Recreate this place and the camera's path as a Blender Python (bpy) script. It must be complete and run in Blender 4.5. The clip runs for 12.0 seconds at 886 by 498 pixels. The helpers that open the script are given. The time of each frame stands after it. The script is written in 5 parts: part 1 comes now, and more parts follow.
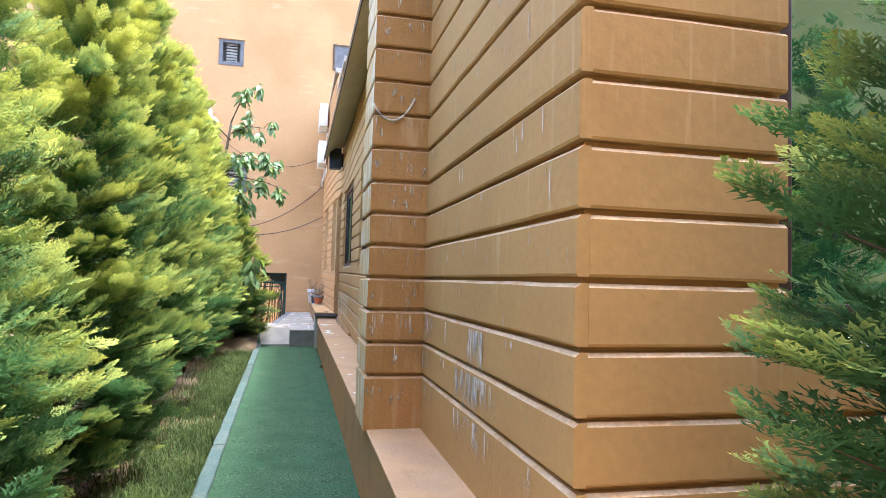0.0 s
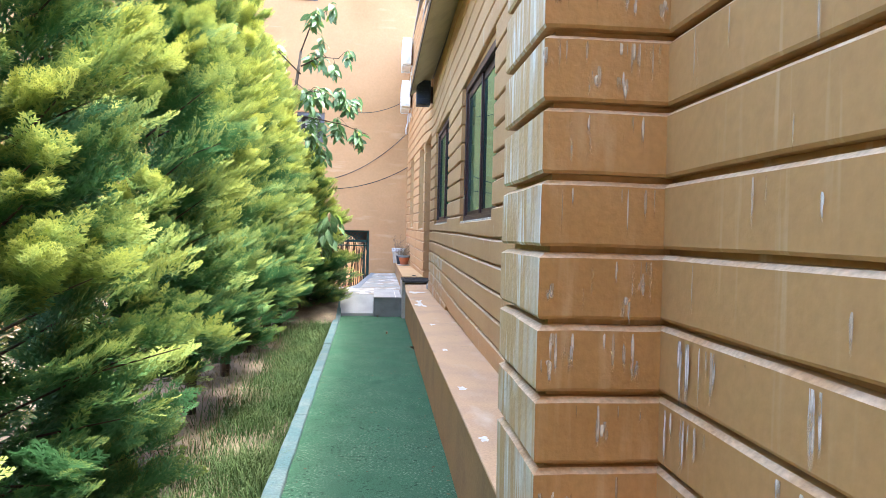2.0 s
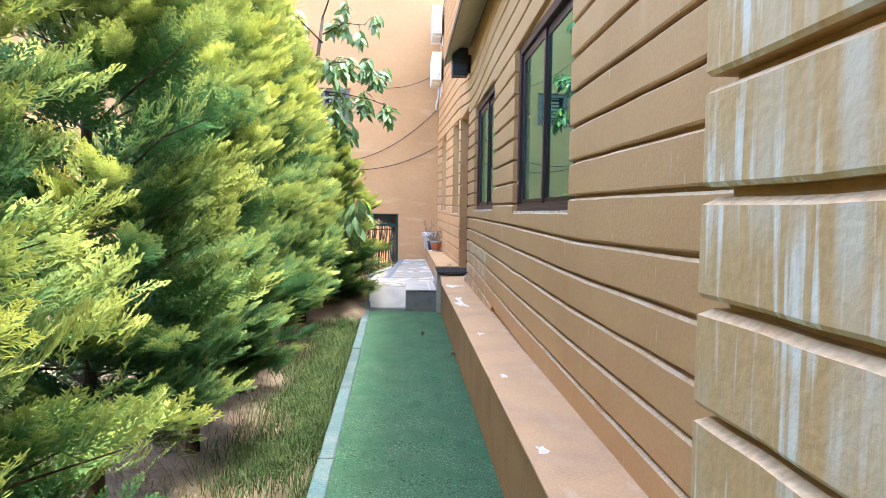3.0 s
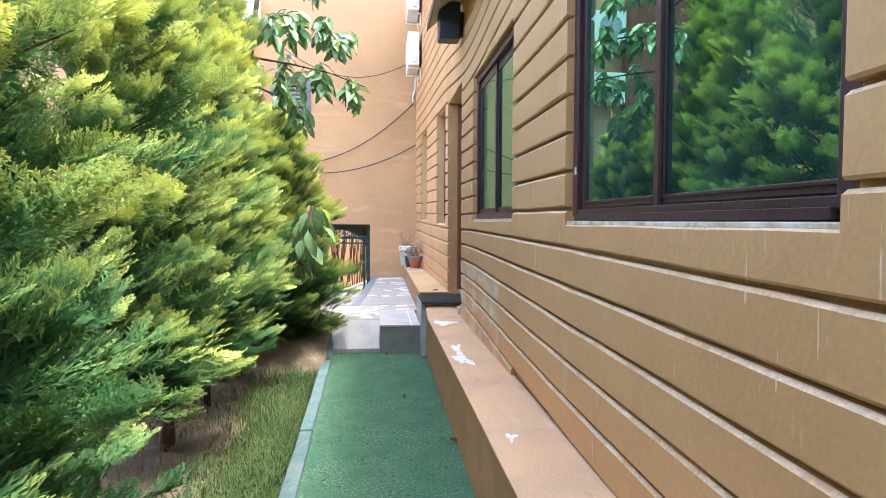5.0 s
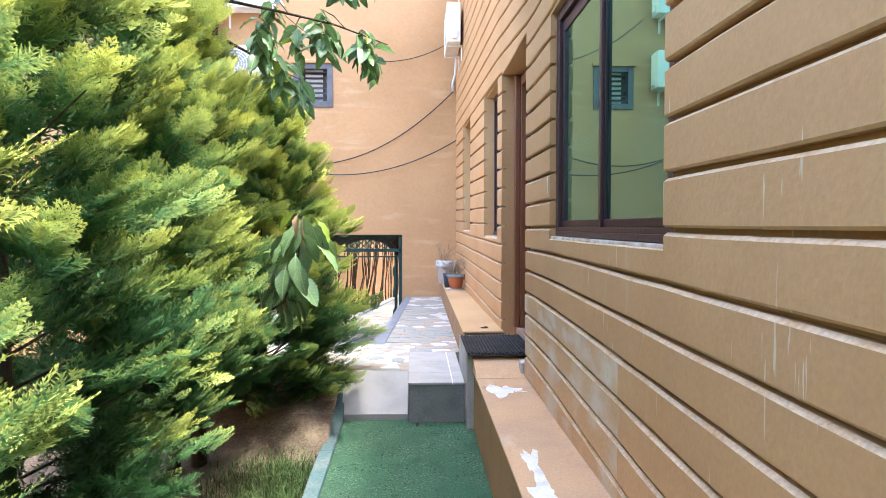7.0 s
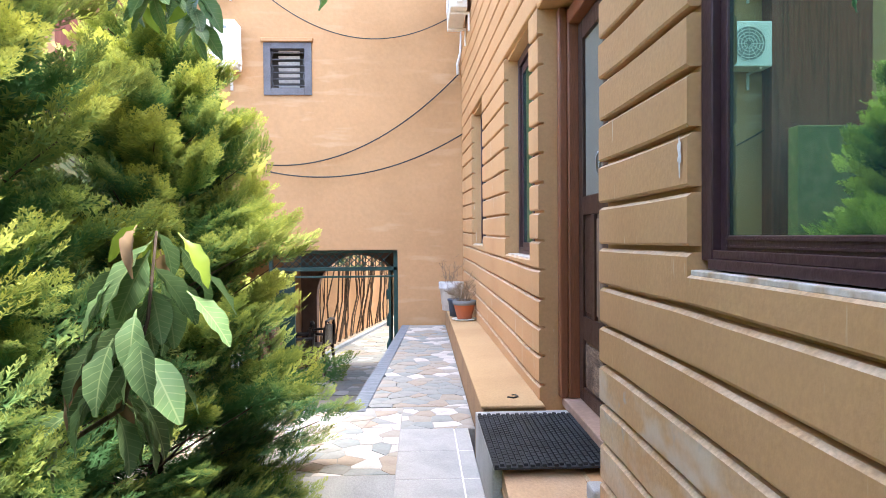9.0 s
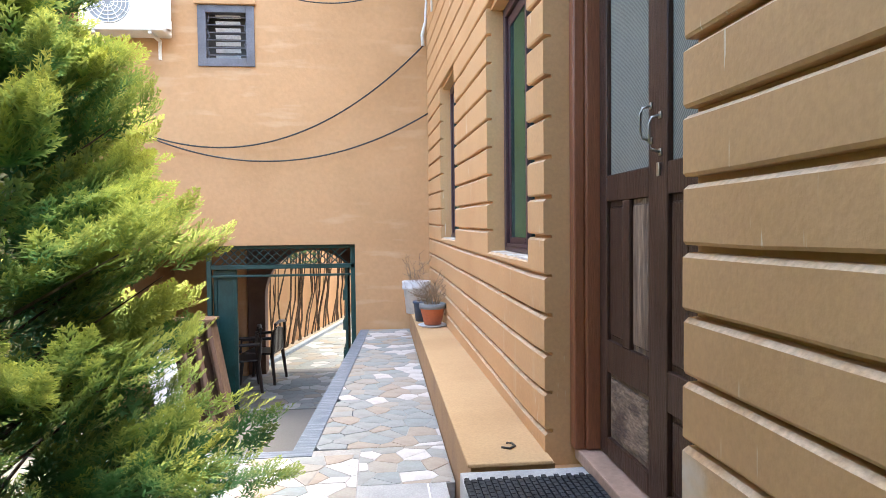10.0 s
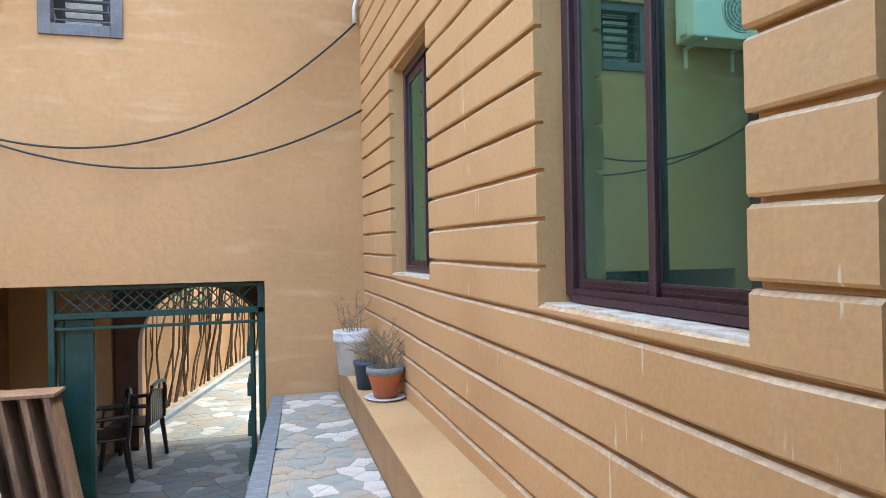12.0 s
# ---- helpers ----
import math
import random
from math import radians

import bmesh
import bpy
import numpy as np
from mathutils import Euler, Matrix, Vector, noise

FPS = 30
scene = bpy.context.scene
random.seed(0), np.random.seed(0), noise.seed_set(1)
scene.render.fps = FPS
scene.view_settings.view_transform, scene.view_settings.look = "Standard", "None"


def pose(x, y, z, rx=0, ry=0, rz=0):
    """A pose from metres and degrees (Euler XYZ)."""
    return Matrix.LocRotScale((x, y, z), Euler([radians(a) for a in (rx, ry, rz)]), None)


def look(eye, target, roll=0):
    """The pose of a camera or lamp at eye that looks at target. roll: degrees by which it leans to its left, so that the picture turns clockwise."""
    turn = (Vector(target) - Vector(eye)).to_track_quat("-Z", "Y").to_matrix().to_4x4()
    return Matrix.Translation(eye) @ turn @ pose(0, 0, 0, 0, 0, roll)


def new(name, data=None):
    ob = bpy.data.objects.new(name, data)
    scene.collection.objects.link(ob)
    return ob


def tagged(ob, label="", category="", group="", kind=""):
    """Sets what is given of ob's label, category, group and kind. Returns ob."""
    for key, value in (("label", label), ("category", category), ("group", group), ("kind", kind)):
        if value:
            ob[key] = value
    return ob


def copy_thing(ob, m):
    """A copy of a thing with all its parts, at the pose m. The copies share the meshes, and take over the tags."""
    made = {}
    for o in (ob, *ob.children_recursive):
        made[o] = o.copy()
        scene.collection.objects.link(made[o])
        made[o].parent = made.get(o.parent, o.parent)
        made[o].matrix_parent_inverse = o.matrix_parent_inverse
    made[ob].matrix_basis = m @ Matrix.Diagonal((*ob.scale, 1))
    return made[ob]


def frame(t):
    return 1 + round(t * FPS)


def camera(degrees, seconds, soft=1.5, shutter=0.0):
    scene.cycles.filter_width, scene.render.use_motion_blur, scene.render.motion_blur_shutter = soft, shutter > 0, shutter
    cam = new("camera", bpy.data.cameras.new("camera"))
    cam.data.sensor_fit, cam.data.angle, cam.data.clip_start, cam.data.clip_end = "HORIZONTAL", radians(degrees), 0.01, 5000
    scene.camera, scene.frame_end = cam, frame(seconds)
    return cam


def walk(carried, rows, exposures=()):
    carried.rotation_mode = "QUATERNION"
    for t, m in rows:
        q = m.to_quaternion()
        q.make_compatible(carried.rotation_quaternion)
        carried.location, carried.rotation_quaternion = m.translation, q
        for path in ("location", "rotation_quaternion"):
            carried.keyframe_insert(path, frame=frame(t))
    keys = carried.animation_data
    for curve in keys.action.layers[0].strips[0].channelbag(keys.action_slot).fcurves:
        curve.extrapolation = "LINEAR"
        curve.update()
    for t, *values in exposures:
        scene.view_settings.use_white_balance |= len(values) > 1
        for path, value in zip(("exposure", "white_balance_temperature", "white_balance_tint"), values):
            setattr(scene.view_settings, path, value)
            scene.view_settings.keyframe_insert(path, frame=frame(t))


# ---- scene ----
cam = camera(69.4, 12.0, soft=0.75)
PATH = [
    (0, (-0.058, 0.005, 1.174), (0.385, 1.953, 1.274), 1.6),
    (0.5, (-0.121, 0.358, 1.227), (0.27, 2.318, 1.282), 1.4),
    (1, (-0.066, 0.826, 1.223), (0.135, 2.815, 1.282), 1.3),
    (1.5, (-0.119, 1.326, 1.212), (0.019, 3.321, 1.250), 1.2),
    (2, (-0.064, 1.809, 1.215), (0.134, 3.799, 1.169), 1.3),
    (2.5, (-0.119, 2.283, 1.266), (0.03, 4.274, 1.153), 1.3),
    (3, (-0.151, 2.708, 1.314), (-0.032, 4.701, 1.199), 0.8),
    (3.2, (-0.131, 2.907, 1.293), (-0.017, 4.901, 1.185), 1.1),
    (4.8, (-0.147, 4.515, 1.288), (0.043, 6.505, 1.212), 0.6),
    (5, (-0.147, 4.719, 1.329), (0.054, 6.707, 1.242), 0.2),
    (5.5, (-0.112, 5.185, 1.315), (0.061, 7.175, 1.207), 0.3),
    (6, (-0.162, 5.634, 1.339), (-0.122, 7.632, 1.263), 0.2),
    (6.5, (-0.102, 6.095, 1.342), (-0.023, 8.092, 1.277), 0.3),
    (6.7, (-0.087, 6.292, 1.384), (-0.001, 8.288, 1.313), 0.1),
    (8.3, (-0.031, 7.782, 1.419), (0.012, 9.781, 1.378), -0.8),
    (8.5, (-0.029, 7.942, 1.436), (0.037, 9.941, 1.413), -0.7),
    (9, (-0.006, 8.422, 1.429), (0.065, 10.42, 1.390), -0.5),
    (9.5, (-0.04, 8.882, 1.458), (0.118, 10.875, 1.402), -1.0),
    (10, (-0.016, 9.349, 1.440), (0.18, 11.339, 1.374), -0.6),
    (10.5, (-0.059, 9.793, 1.456), (0.246, 11.767, 1.373), -0.9),
    (11, (-0.093, 10.239, 1.451), (0.27, 12.205, 1.409), -0.8),
    (11.5, (-0.21, 10.668, 1.459), (0.194, 12.627, 1.467), -0.8),
    (12, (-0.247, 11.048, 1.474), (0.274, 12.979, 1.487), -1.0),
]
walk(cam, [(t, look(eye, target, roll)) for t, eye, target, roll in PATH], [(0.0, 3.28, 6300, 8), (0.5, 3.24, 6000, 6), (1.0, 3.38, 6050, 7), (2.0, 3.5, 6000, 7), (2.5, 3.52, 6100, 5), (3.0, 3.5, 6250, 8), (5.5, 3.52, 6200, 8), (8.5, 3.54, 6350, 11), (9.5, 3.47, 6500, 8), (10.5, 3.32, 6550, 4), (11.0, 3.24, 6750, 2), (11.5, 3.1, 6500, 1), (12.0, 3.15, 6350, 0)])

# ---- light ----
SUN_ELEV, SUN_AZ = 74.0, 80.0   # azimuth clockwise from +y
world = bpy.data.worlds.new("sky")
scene.world = world
world.use_nodes = True
wn = world.node_tree.nodes
wl = world.node_tree.links
sky = wn.new("ShaderNodeTexSky")
sky.sky_type = "NISHITA"
sky.sun_disc = False
sky.sun_elevation, sky.sun_rotation = radians(SUN_ELEV), radians(SUN_AZ)
sky.dust_density = 3.0
wl.new(sky.outputs[0], wn["Background"].inputs[0])
wn["Background"].inputs[1].default_value = 0.15
sun = new("sun", bpy.data.lights.new("sun", "SUN"))
sun.data.energy, sun.data.angle, sun.data.color = 1.3, radians(12), (1.0, 0.93, 0.82)
sd = Vector((math.sin(radians(SUN_AZ)) * math.cos(radians(SUN_ELEV)), math.cos(radians(SUN_AZ)) * math.cos(radians(SUN_ELEV)), math.sin(radians(SUN_ELEV))))
sun.matrix_basis = look(sd * 40, (0, 0, 0))

# ---- materials ----
def mat(name, base, rough=0.7, metal=0.0, var=0.12, scale=6.0, bump=0.15, bump_scale=60.0, second=None, amount=0.5, stretch=(1, 1, 1), spec=0.5, rand=0.0, island=False):
    """Procedural surface: base colour varied at two scales, a second colour in patches, fine relief."""
    m = bpy.data.materials.new(name)
    m.use_nodes = True
    n, l = m.node_tree.nodes, m.node_tree.links
    b = n["Principled BSDF"]
    b.inputs["Roughness"].default_value = rough
    b.inputs["Metallic"].default_value = metal
    b.inputs["Specular IOR Level"].default_value = spec
    tc = n.new("ShaderNodeTexCoord")
    mp = n.new("ShaderNodeMapping")
    mp.inputs["Scale"].default_value = stretch
    l.new(tc.outputs["Object"], mp.inputs[0])
    big = n.new("ShaderNodeTexNoise")
    big.inputs["Scale"].default_value, big.inputs["Detail"].default_value = scale, 5
    fine = n.new("ShaderNodeTexNoise")
    fine.inputs["Scale"].default_value, fine.inputs["Detail"].default_value = bump_scale, 4
    l.new(mp.outputs[0], big.inputs[0])
    l.new(mp.outputs[0], fine.inputs[0])
    col = n.new("ShaderNodeMix")
    col.data_type = "RGBA"
    sec = second or tuple(c * (1 - 2.2 * var) for c in base)
    col.inputs[6].default_value, col.inputs[7].default_value = (*base, 1), (*sec, 1)
    rmp = n.new("ShaderNodeMapRange")
    rmp.inputs[1].default_value, rmp.inputs[2].default_value = 0.62 - 0.35 * amount, 0.82 - 0.3 * amount
    l.new(big.outputs[0], rmp.inputs[0])
    l.new(rmp.outputs[0], col.inputs[0])
    hsv = n.new("ShaderNodeHueSaturation")
    l.new(col.outputs[2], hsv.inputs["Color"])
    val = n.new("ShaderNodeMapRange")
    val.inputs[1].default_value, val.inputs[2].default_value = 0.3, 0.7
    val.inputs[3].default_value, val.inputs[4].default_value = 1 - var, 1 + var
    l.new(fine.outputs[0], val.inputs[0])
    if rand or island:
        if island:
            src = n.new("ShaderNodeNewGeometry").outputs["Random Per Island"]
        else:
            src = n.new("ShaderNodeObjectInfo").outputs["Random"]
        rr = n.new("ShaderNodeMapRange")
        rr.inputs[3].default_value, rr.inputs[4].default_value = 1 - rand, 1 + rand
        l.new(src, rr.inputs[0])
        mul = n.new("ShaderNodeMath")
        mul.operation = "MULTIPLY"
        l.new(val.outputs[0], mul.inputs[0])
        l.new(rr.outputs[0], mul.inputs[1])
        l.new(mul.outputs[0], hsv.inputs["Value"])
    else:
        l.new(val.outputs[0], hsv.inputs["Value"])
    l.new(hsv.outputs[0], b.inputs["Base Color"])
    if bump:
        bp = n.new("ShaderNodeBump")
        bp.inputs["Strength"].default_value, bp.inputs["Distance"].default_value = bump, 0.01
        l.new(fine.outputs[0], bp.inputs["Height"])
        l.new(bp.outputs[0], b.inputs["Normal"])
    return m


def add_streaks(m, colour, scale, low, high, stretch, mask_scale=1.2, mask_low=0.45, mask_high=0.6):
    """Runs of lime or dirt over a surface: thin streaks, in patches."""
    n, l = m.node_tree.nodes, m.node_tree.links
    b = n["Principled BSDF"]
    old = b.inputs["Base Color"].links[0].from_socket
    tc = n.new("ShaderNodeTexCoord")
    mp = n.new("ShaderNodeMapping")
    mp.inputs["Scale"].default_value = stretch
    l.new(tc.outputs["Object"], mp.inputs[0])
    a = n.new("ShaderNodeTexNoise")
    a.inputs["Scale"].default_value, a.inputs["Detail"].default_value = scale, 3
    l.new(mp.outputs[0], a.inputs[0])
    r = n.new("ShaderNodeMapRange")
    r.inputs[1].default_value, r.inputs[2].default_value = low, high
    l.new(a.outputs[0], r.inputs[0])
    k = n.new("ShaderNodeTexNoise")
    k.inputs["Scale"].default_value, k.inputs["Detail"].default_value = mask_scale, 2
    l.new(tc.outputs["Object"], k.inputs[0])
    kr = n.new("ShaderNodeMapRange")
    kr.inputs[1].default_value, kr.inputs[2].default_value = mask_low, mask_high
    l.new(k.outputs[0], kr.inputs[0])
    mul = n.new("ShaderNodeMath")
    mul.operation = "MULTIPLY"
    l.new(r.outputs[0], mul.inputs[0])
    l.new(kr.outputs[0], mul.inputs[1])
    mx = n.new("ShaderNodeMix")
    mx.data_type = "RGBA"
    mx.inputs[7].default_value = (*colour, 1)
    l.new(mul.outputs[0], mx.inputs[0])
    l.new(old, mx.inputs[6])
    l.new(mx.outputs[2], b.inputs["Base Color"])
    return m


OCHRE = (0.52, 0.300, 0.138)
M_WALL = mat("ochre_plaster", OCHRE, 0.62, var=0.06, scale=1.5, bump=0.14, bump_scale=70, second=(0.47, 0.262, 0.115))
add_streaks(M_WALL, (0.55, 0.43, 0.28), 9, 0.62, 0.78, (1, 1, 0.12), 1.0, 0.5, 0.7)
add_streaks(M_WALL, (0.62, 0.52, 0.38), 60, 0.66, 0.70, (1, 1, 0.08), 3.0, 0.52, 0.6)
M_LIMED = mat("limed_plaster", (0.53, 0.32, 0.16), 0.75, var=0.08, scale=2.5, bump=0.2, bump_scale=60, second=(0.58, 0.44, 0.30))
add_streaks(M_LIMED, (0.62, 0.54, 0.45), 5, 0.48, 0.68, (1, 0.7, 1.3), 1.4, 0.38, 0.55)
add_streaks(M_LIMED, (0.44, 0.38, 0.31), 22, 0.60, 0.72, (1, 1, 1), 3.0, 0.45, 0.6)
M_STAIN = mat("stained_plaster", (0.425, 0.250, 0.100), 0.75, var=0.06, scale=2.0, bump=0.10, bump_scale=40, second=(0.39, 0.226, 0.09), spec=0.3)
add_streaks(M_STAIN, (0.52, 0.38, 0.22), 26, 0.58, 0.74, (1, 1, 0.05), 1.6, 0.46, 0.62)
M_PIL = mat("lime_run_plaster", (0.44, 0.25, 0.10), 0.5, var=0.08, scale=2.0, bump=0.25, bump_scale=55, second=(0.36, 0.195, 0.07))
add_streaks(M_PIL, (0.50, 0.33, 0.18), 24, 0.52, 0.70, (1, 1, 0.12), 2.6, 0.42, 0.58)
# West faces: skylight paleness put into the base colour, under white lime runs.
M_PILW = mat("pale_west_plaster", (0.53, 0.35, 0.17), 0.6, var=0.08, scale=2.0, bump=0.25, bump_scale=55, second=(0.47, 0.29, 0.125))
add_streaks(M_PILW, (0.60, 0.53, 0.42), 22, 0.42, 0.62, (1, 1, 0.06), 2.0, 0.34, 0.5)
add_streaks(M_PILW, (0.72, 0.69, 0.63), 46, 0.54, 0.64, (1, 1, 0.07), 3.2, 0.42, 0.54)


def run_material(name, colour, strength):
    """Lime that has dried unevenly: thins out towards its edges and in patches."""
    m = mat(name, colour, 0.75, var=0.15, scale=20, bump_scale=90, rand=0.1)
    n, l = m.node_tree.nodes, m.node_tree.links
    tc = n.new("ShaderNodeTexCoord")
    sp = n.new("ShaderNodeSeparateXYZ")
    l.new(tc.outputs["Generated"], sp.inputs[0])
    def op(kind, a, b):
        o = n.new("ShaderNodeMath")
        o.operation, o.use_clamp = kind, True
        for sock, v in zip(o.inputs, (a, b)):
            if isinstance(v, float):
                sock.default_value = v
            else:
                l.new(v, sock)
        return o.outputs[0]
    pp = n.new("ShaderNodeMath")
    pp.operation = "PINGPONG"
    pp.inputs[1].default_value = 0.5
    l.new(sp.outputs[0], pp.inputs[0])
    edge = op("MULTIPLY", pp.outputs[0], 3.4)
    tail = op("MULTIPLY", sp.outputs[2], 2.2)
    geo = n.new("ShaderNodeNewGeometry")
    nz = n.new("ShaderNodeTexNoise")
    nz.inputs["Scale"].default_value, nz.inputs["Detail"].default_value = 55, 4
    mp = n.new("ShaderNodeMapping")
    mp.inputs["Scale"].default_value = (1, 1, 0.16)
    l.new(geo.outputs["Position"], mp.inputs[0])
    l.new(mp.outputs[0], nz.inputs[0])
    mr = n.new("ShaderNodeMapRange")
    mr.inputs[1].default_value, mr.inputs[2].default_value, mr.inputs[4].default_value = 0.40, 0.58, strength
    l.new(nz.outputs[0], mr.inputs[0])
    l.new(op("MULTIPLY", op("MULTIPLY", edge, tail), mr.outputs[0]), n["Principled BSDF"].inputs["Alpha"])
    return m


M_RUN = run_material("lime_run", (0.70, 0.66, 0.61), 1.0)
M_RUNF = run_material("faint_lime_run", (0.62, 0.50, 0.38), 0.7)
# Band lips paler: dust plus the sky's highlight, put into the colour.
M_LIP = mat("dusty_bright_lip", (0.58, 0.42, 0.27), 0.85, var=0.18, scale=9, bump=0.2, bump_scale=80, second=(0.50, 0.31, 0.16), amount=0.5)
M_SILL = mat("chipped_sill", (0.60, 0.55, 0.49), 0.85, var=0.15, scale=14, second=(0.42, 0.29, 0.17), amount=0.55)
M_FAR = mat("peach_plaster", (0.468, 0.274, 0.131), 0.8, var=0.05, scale=0.8, bump=0.2, bump_scale=25, second=(0.40, 0.23, 0.105), amount=0.6)
add_streaks(M_FAR, (0.54, 0.37, 0.22), 3, 0.55, 0.75, (0.5, 1, 2.5), 0.7, 0.45, 0.65)
M_SOFFIT = mat("soffit_paint", (0.56, 0.51, 0.36), 0.8, var=0.06)
M_FASCIA = mat("fascia", (0.11, 0.075, 0.05), 0.8, spec=0.2)
M_LEDGE = mat("ledge_screed", (0.55, 0.355, 0.205), 0.8, var=0.09, scale=3, bump=0.25, bump_scale=90, second=(0.47, 0.31, 0.195))
add_streaks(M_LEDGE, (0.64, 0.52, 0.40), 7, 0.55, 0.75, (1, 0.4, 1), 1.1, 0.45, 0.65)
add_streaks(M_LEDGE, (0.36, 0.25, 0.16), 14, 0.60, 0.72, (1, 0.5, 1), 2.0, 0.48, 0.65)
M_LEDGE2 = mat("ledge_paint", (0.49, 0.325, 0.165), 0.8, var=0.08, scale=2, bump=0.2, bump_scale=90, second=(0.44, 0.285, 0.14))
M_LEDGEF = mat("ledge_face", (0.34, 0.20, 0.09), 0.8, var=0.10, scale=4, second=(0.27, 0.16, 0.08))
M_WHITE = mat("lime_white", (0.75, 0.73, 0.70), 0.8, var=0.08, scale=12)
M_CARPET = mat("green_turf", (0.062, 0.138, 0.084), 0.95, var=0.45, scale=2.2, bump=0.9, bump_scale=260, second=(0.055, 0.140, 0.082), spec=0.1)
add_streaks(M_CARPET, (0.17, 0.25, 0.175), 75, 0.55, 0.64, (1, 1, 1), 4, 0.35, 0.6)
add_streaks(M_CARPET, (0.026, 0.065, 0.042), 48, 0.56, 0.64, (1, 1, 1), 6, 0.4, 0.62)
add_streaks(M_CARPET, (0.05, 0.12, 0.075), 9, 0.55, 0.70, (1, 0.5, 1), 1.5, 0.4, 0.6)
M_KERB = mat("teal_kerb", (0.062, 0.122, 0.130), 0.8, var=0.22, scale=5, bump=0.4, second=(0.115, 0.155, 0.155), rand=0.18)
M_SLAB = mat("pale_slab", (0.41, 0.41, 0.40), 0.7, var=0.12, scale=5, second=(0.33, 0.335, 0.33), bump_scale=140)
M_SLABF = mat("grey_concrete", (0.20, 0.21, 0.21), 0.85, var=0.12, scale=8, second=(0.16, 0.17, 0.17))
M_BORDER = mat("slate_border", (0.135, 0.165, 0.20), 0.6, var=0.18, scale=7, bump=0.3, second=(0.24, 0.27, 0.30), stretch=(1, 6, 1))
M_GROUT = mat("grout", (0.40, 0.385, 0.35), 0.9)


def stone_material(name, k):
    m = mat(name, (0.4, 0.36, 0.3), 0.55, var=0.08, scale=9, bump=0.12)
    n, l = m.node_tree.nodes, m.node_tree.links
    info = n.new("ShaderNodeObjectInfo")
    ramp = n.new("ShaderNodeValToRGB")
    ramp.color_ramp.interpolation = "CONSTANT"
    el = ramp.color_ramp.elements
    el[0].position, el[0].color = 0.0, (0.60, 0.58, 0.55, 1)
    el[1].position, el[1].color = 0.24, (0.30, 0.32, 0.31, 1)
    for p, c in ((0.42, (0.27, 0.305, 0.30, 1)), (0.56, (0.37, 0.31, 0.24, 1)), (0.70, (0.31, 0.32, 0.30, 1)), (0.86, (0.36, 0.33, 0.28, 1))):
        e = el.new(p)
        e.color = c
    l.new(info.outputs["Random"], ramp.inputs[0])
    mix = [k for k in n if k.bl_idname == "ShaderNodeMix"][0]
    l.new(ramp.outputs[0], mix.inputs[6])
    dark = n.new("ShaderNodeMix")
    dark.data_type, dark.blend_type = "RGBA", "MULTIPLY"
    dark.inputs[0].default_value = 1.0
    dark.inputs[7].default_value = (0.86, 0.85, 0.84, 1)
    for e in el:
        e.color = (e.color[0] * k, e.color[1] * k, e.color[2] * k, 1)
    l.new(ramp.outputs[0], dark.inputs[6])
    l.new(dark.outputs[2], mix.inputs[7])
    return m


M_STONE = stone_material("mosaic_stone", 1.0)
# Passage and alley: same stones, colour darkened to offset overbright light there.
M_STONE_DIM = stone_material("dimmed_mosaic_stone", 0.52)
M_STRAWSOIL = mat("dry_litter_soil", (0.24, 0.19, 0.13), 0.95, var=0.35, scale=9, bump=0.8, bump_scale=40, second=(0.15, 0.11, 0.075))
# Alley base under those stones, darkened in colour the same way.
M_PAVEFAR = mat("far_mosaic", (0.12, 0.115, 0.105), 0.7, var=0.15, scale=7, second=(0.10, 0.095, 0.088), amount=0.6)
M_CONC = mat("driveway_concrete", (0.155, 0.145, 0.13), 0.85, var=0.1, scale=3, second=(0.15, 0.14, 0.125))
M_WOOD = mat("dark_door_wood", (0.043, 0.020, 0.013), 0.42, var=0.3, scale=8, bump=0.3, bump_scale=60, second=(0.066, 0.034, 0.023), stretch=(3, 3, 0.25), spec=0.3)
M_WORN = mat("weathered_wood", (0.10, 0.06, 0.04), 0.65, var=0.45, scale=14, bump=0.7, bump_scale=50, second=(0.25, 0.17, 0.11), amount=0.62, stretch=(3, 3, 0.22))
M_WORNX = mat("weathered_panel", (0.09, 0.055, 0.037), 0.65, var=0.45, scale=7, bump=0.8, bump_scale=40, second=(0.27, 0.19, 0.13), amount=0.68, stretch=(1, 1, 3.5))
M_JAMB = mat("red_door_frame", (0.23, 0.080, 0.036), 0.42, var=0.15, scale=6, bump=0.2, second=(0.22, 0.075, 0.035), stretch=(4, 4, 0.4))
M_SILLR = mat("pink_threshold", (0.40, 0.26, 0.19), 0.7, var=0.1)
M_FRAME = mat("dark_aluminium", (0.062, 0.031, 0.037), 0.4, 0.2, var=0.1, spec=0.4)
M_CHROME = mat("chrome", (0.46, 0.44, 0.41), 0.32, 1.0, var=0.08, bump=0)
M_RUBBER = mat("black_rubber", (0.030, 0.034, 0.040), 0.7, var=0.2, spec=0.3)
M_TERRA = mat("terracotta", (0.48, 0.14, 0.055), 0.75, var=0.1, second=(0.40, 0.12, 0.05))
M_BLUEPOT = mat("dark_blue_plastic", (0.04, 0.06, 0.10), 0.5)
M_BUCKET = mat("white_plastic", (0.66, 0.67, 0.68), 0.5, var=0.06, second=(0.45, 0.46, 0.46))
M_TWIG = mat("dry_twig", (0.23, 0.17, 0.11), 0.9, var=0.25)
M_SOIL = mat("soil", (0.115, 0.085, 0.06), 0.95, var=0.3, scale=5, bump=0.9, bump_scale=60, second=(0.19, 0.15, 0.10))
M_AC = mat("ac_white", (0.74, 0.74, 0.71), 0.5, var=0.04)
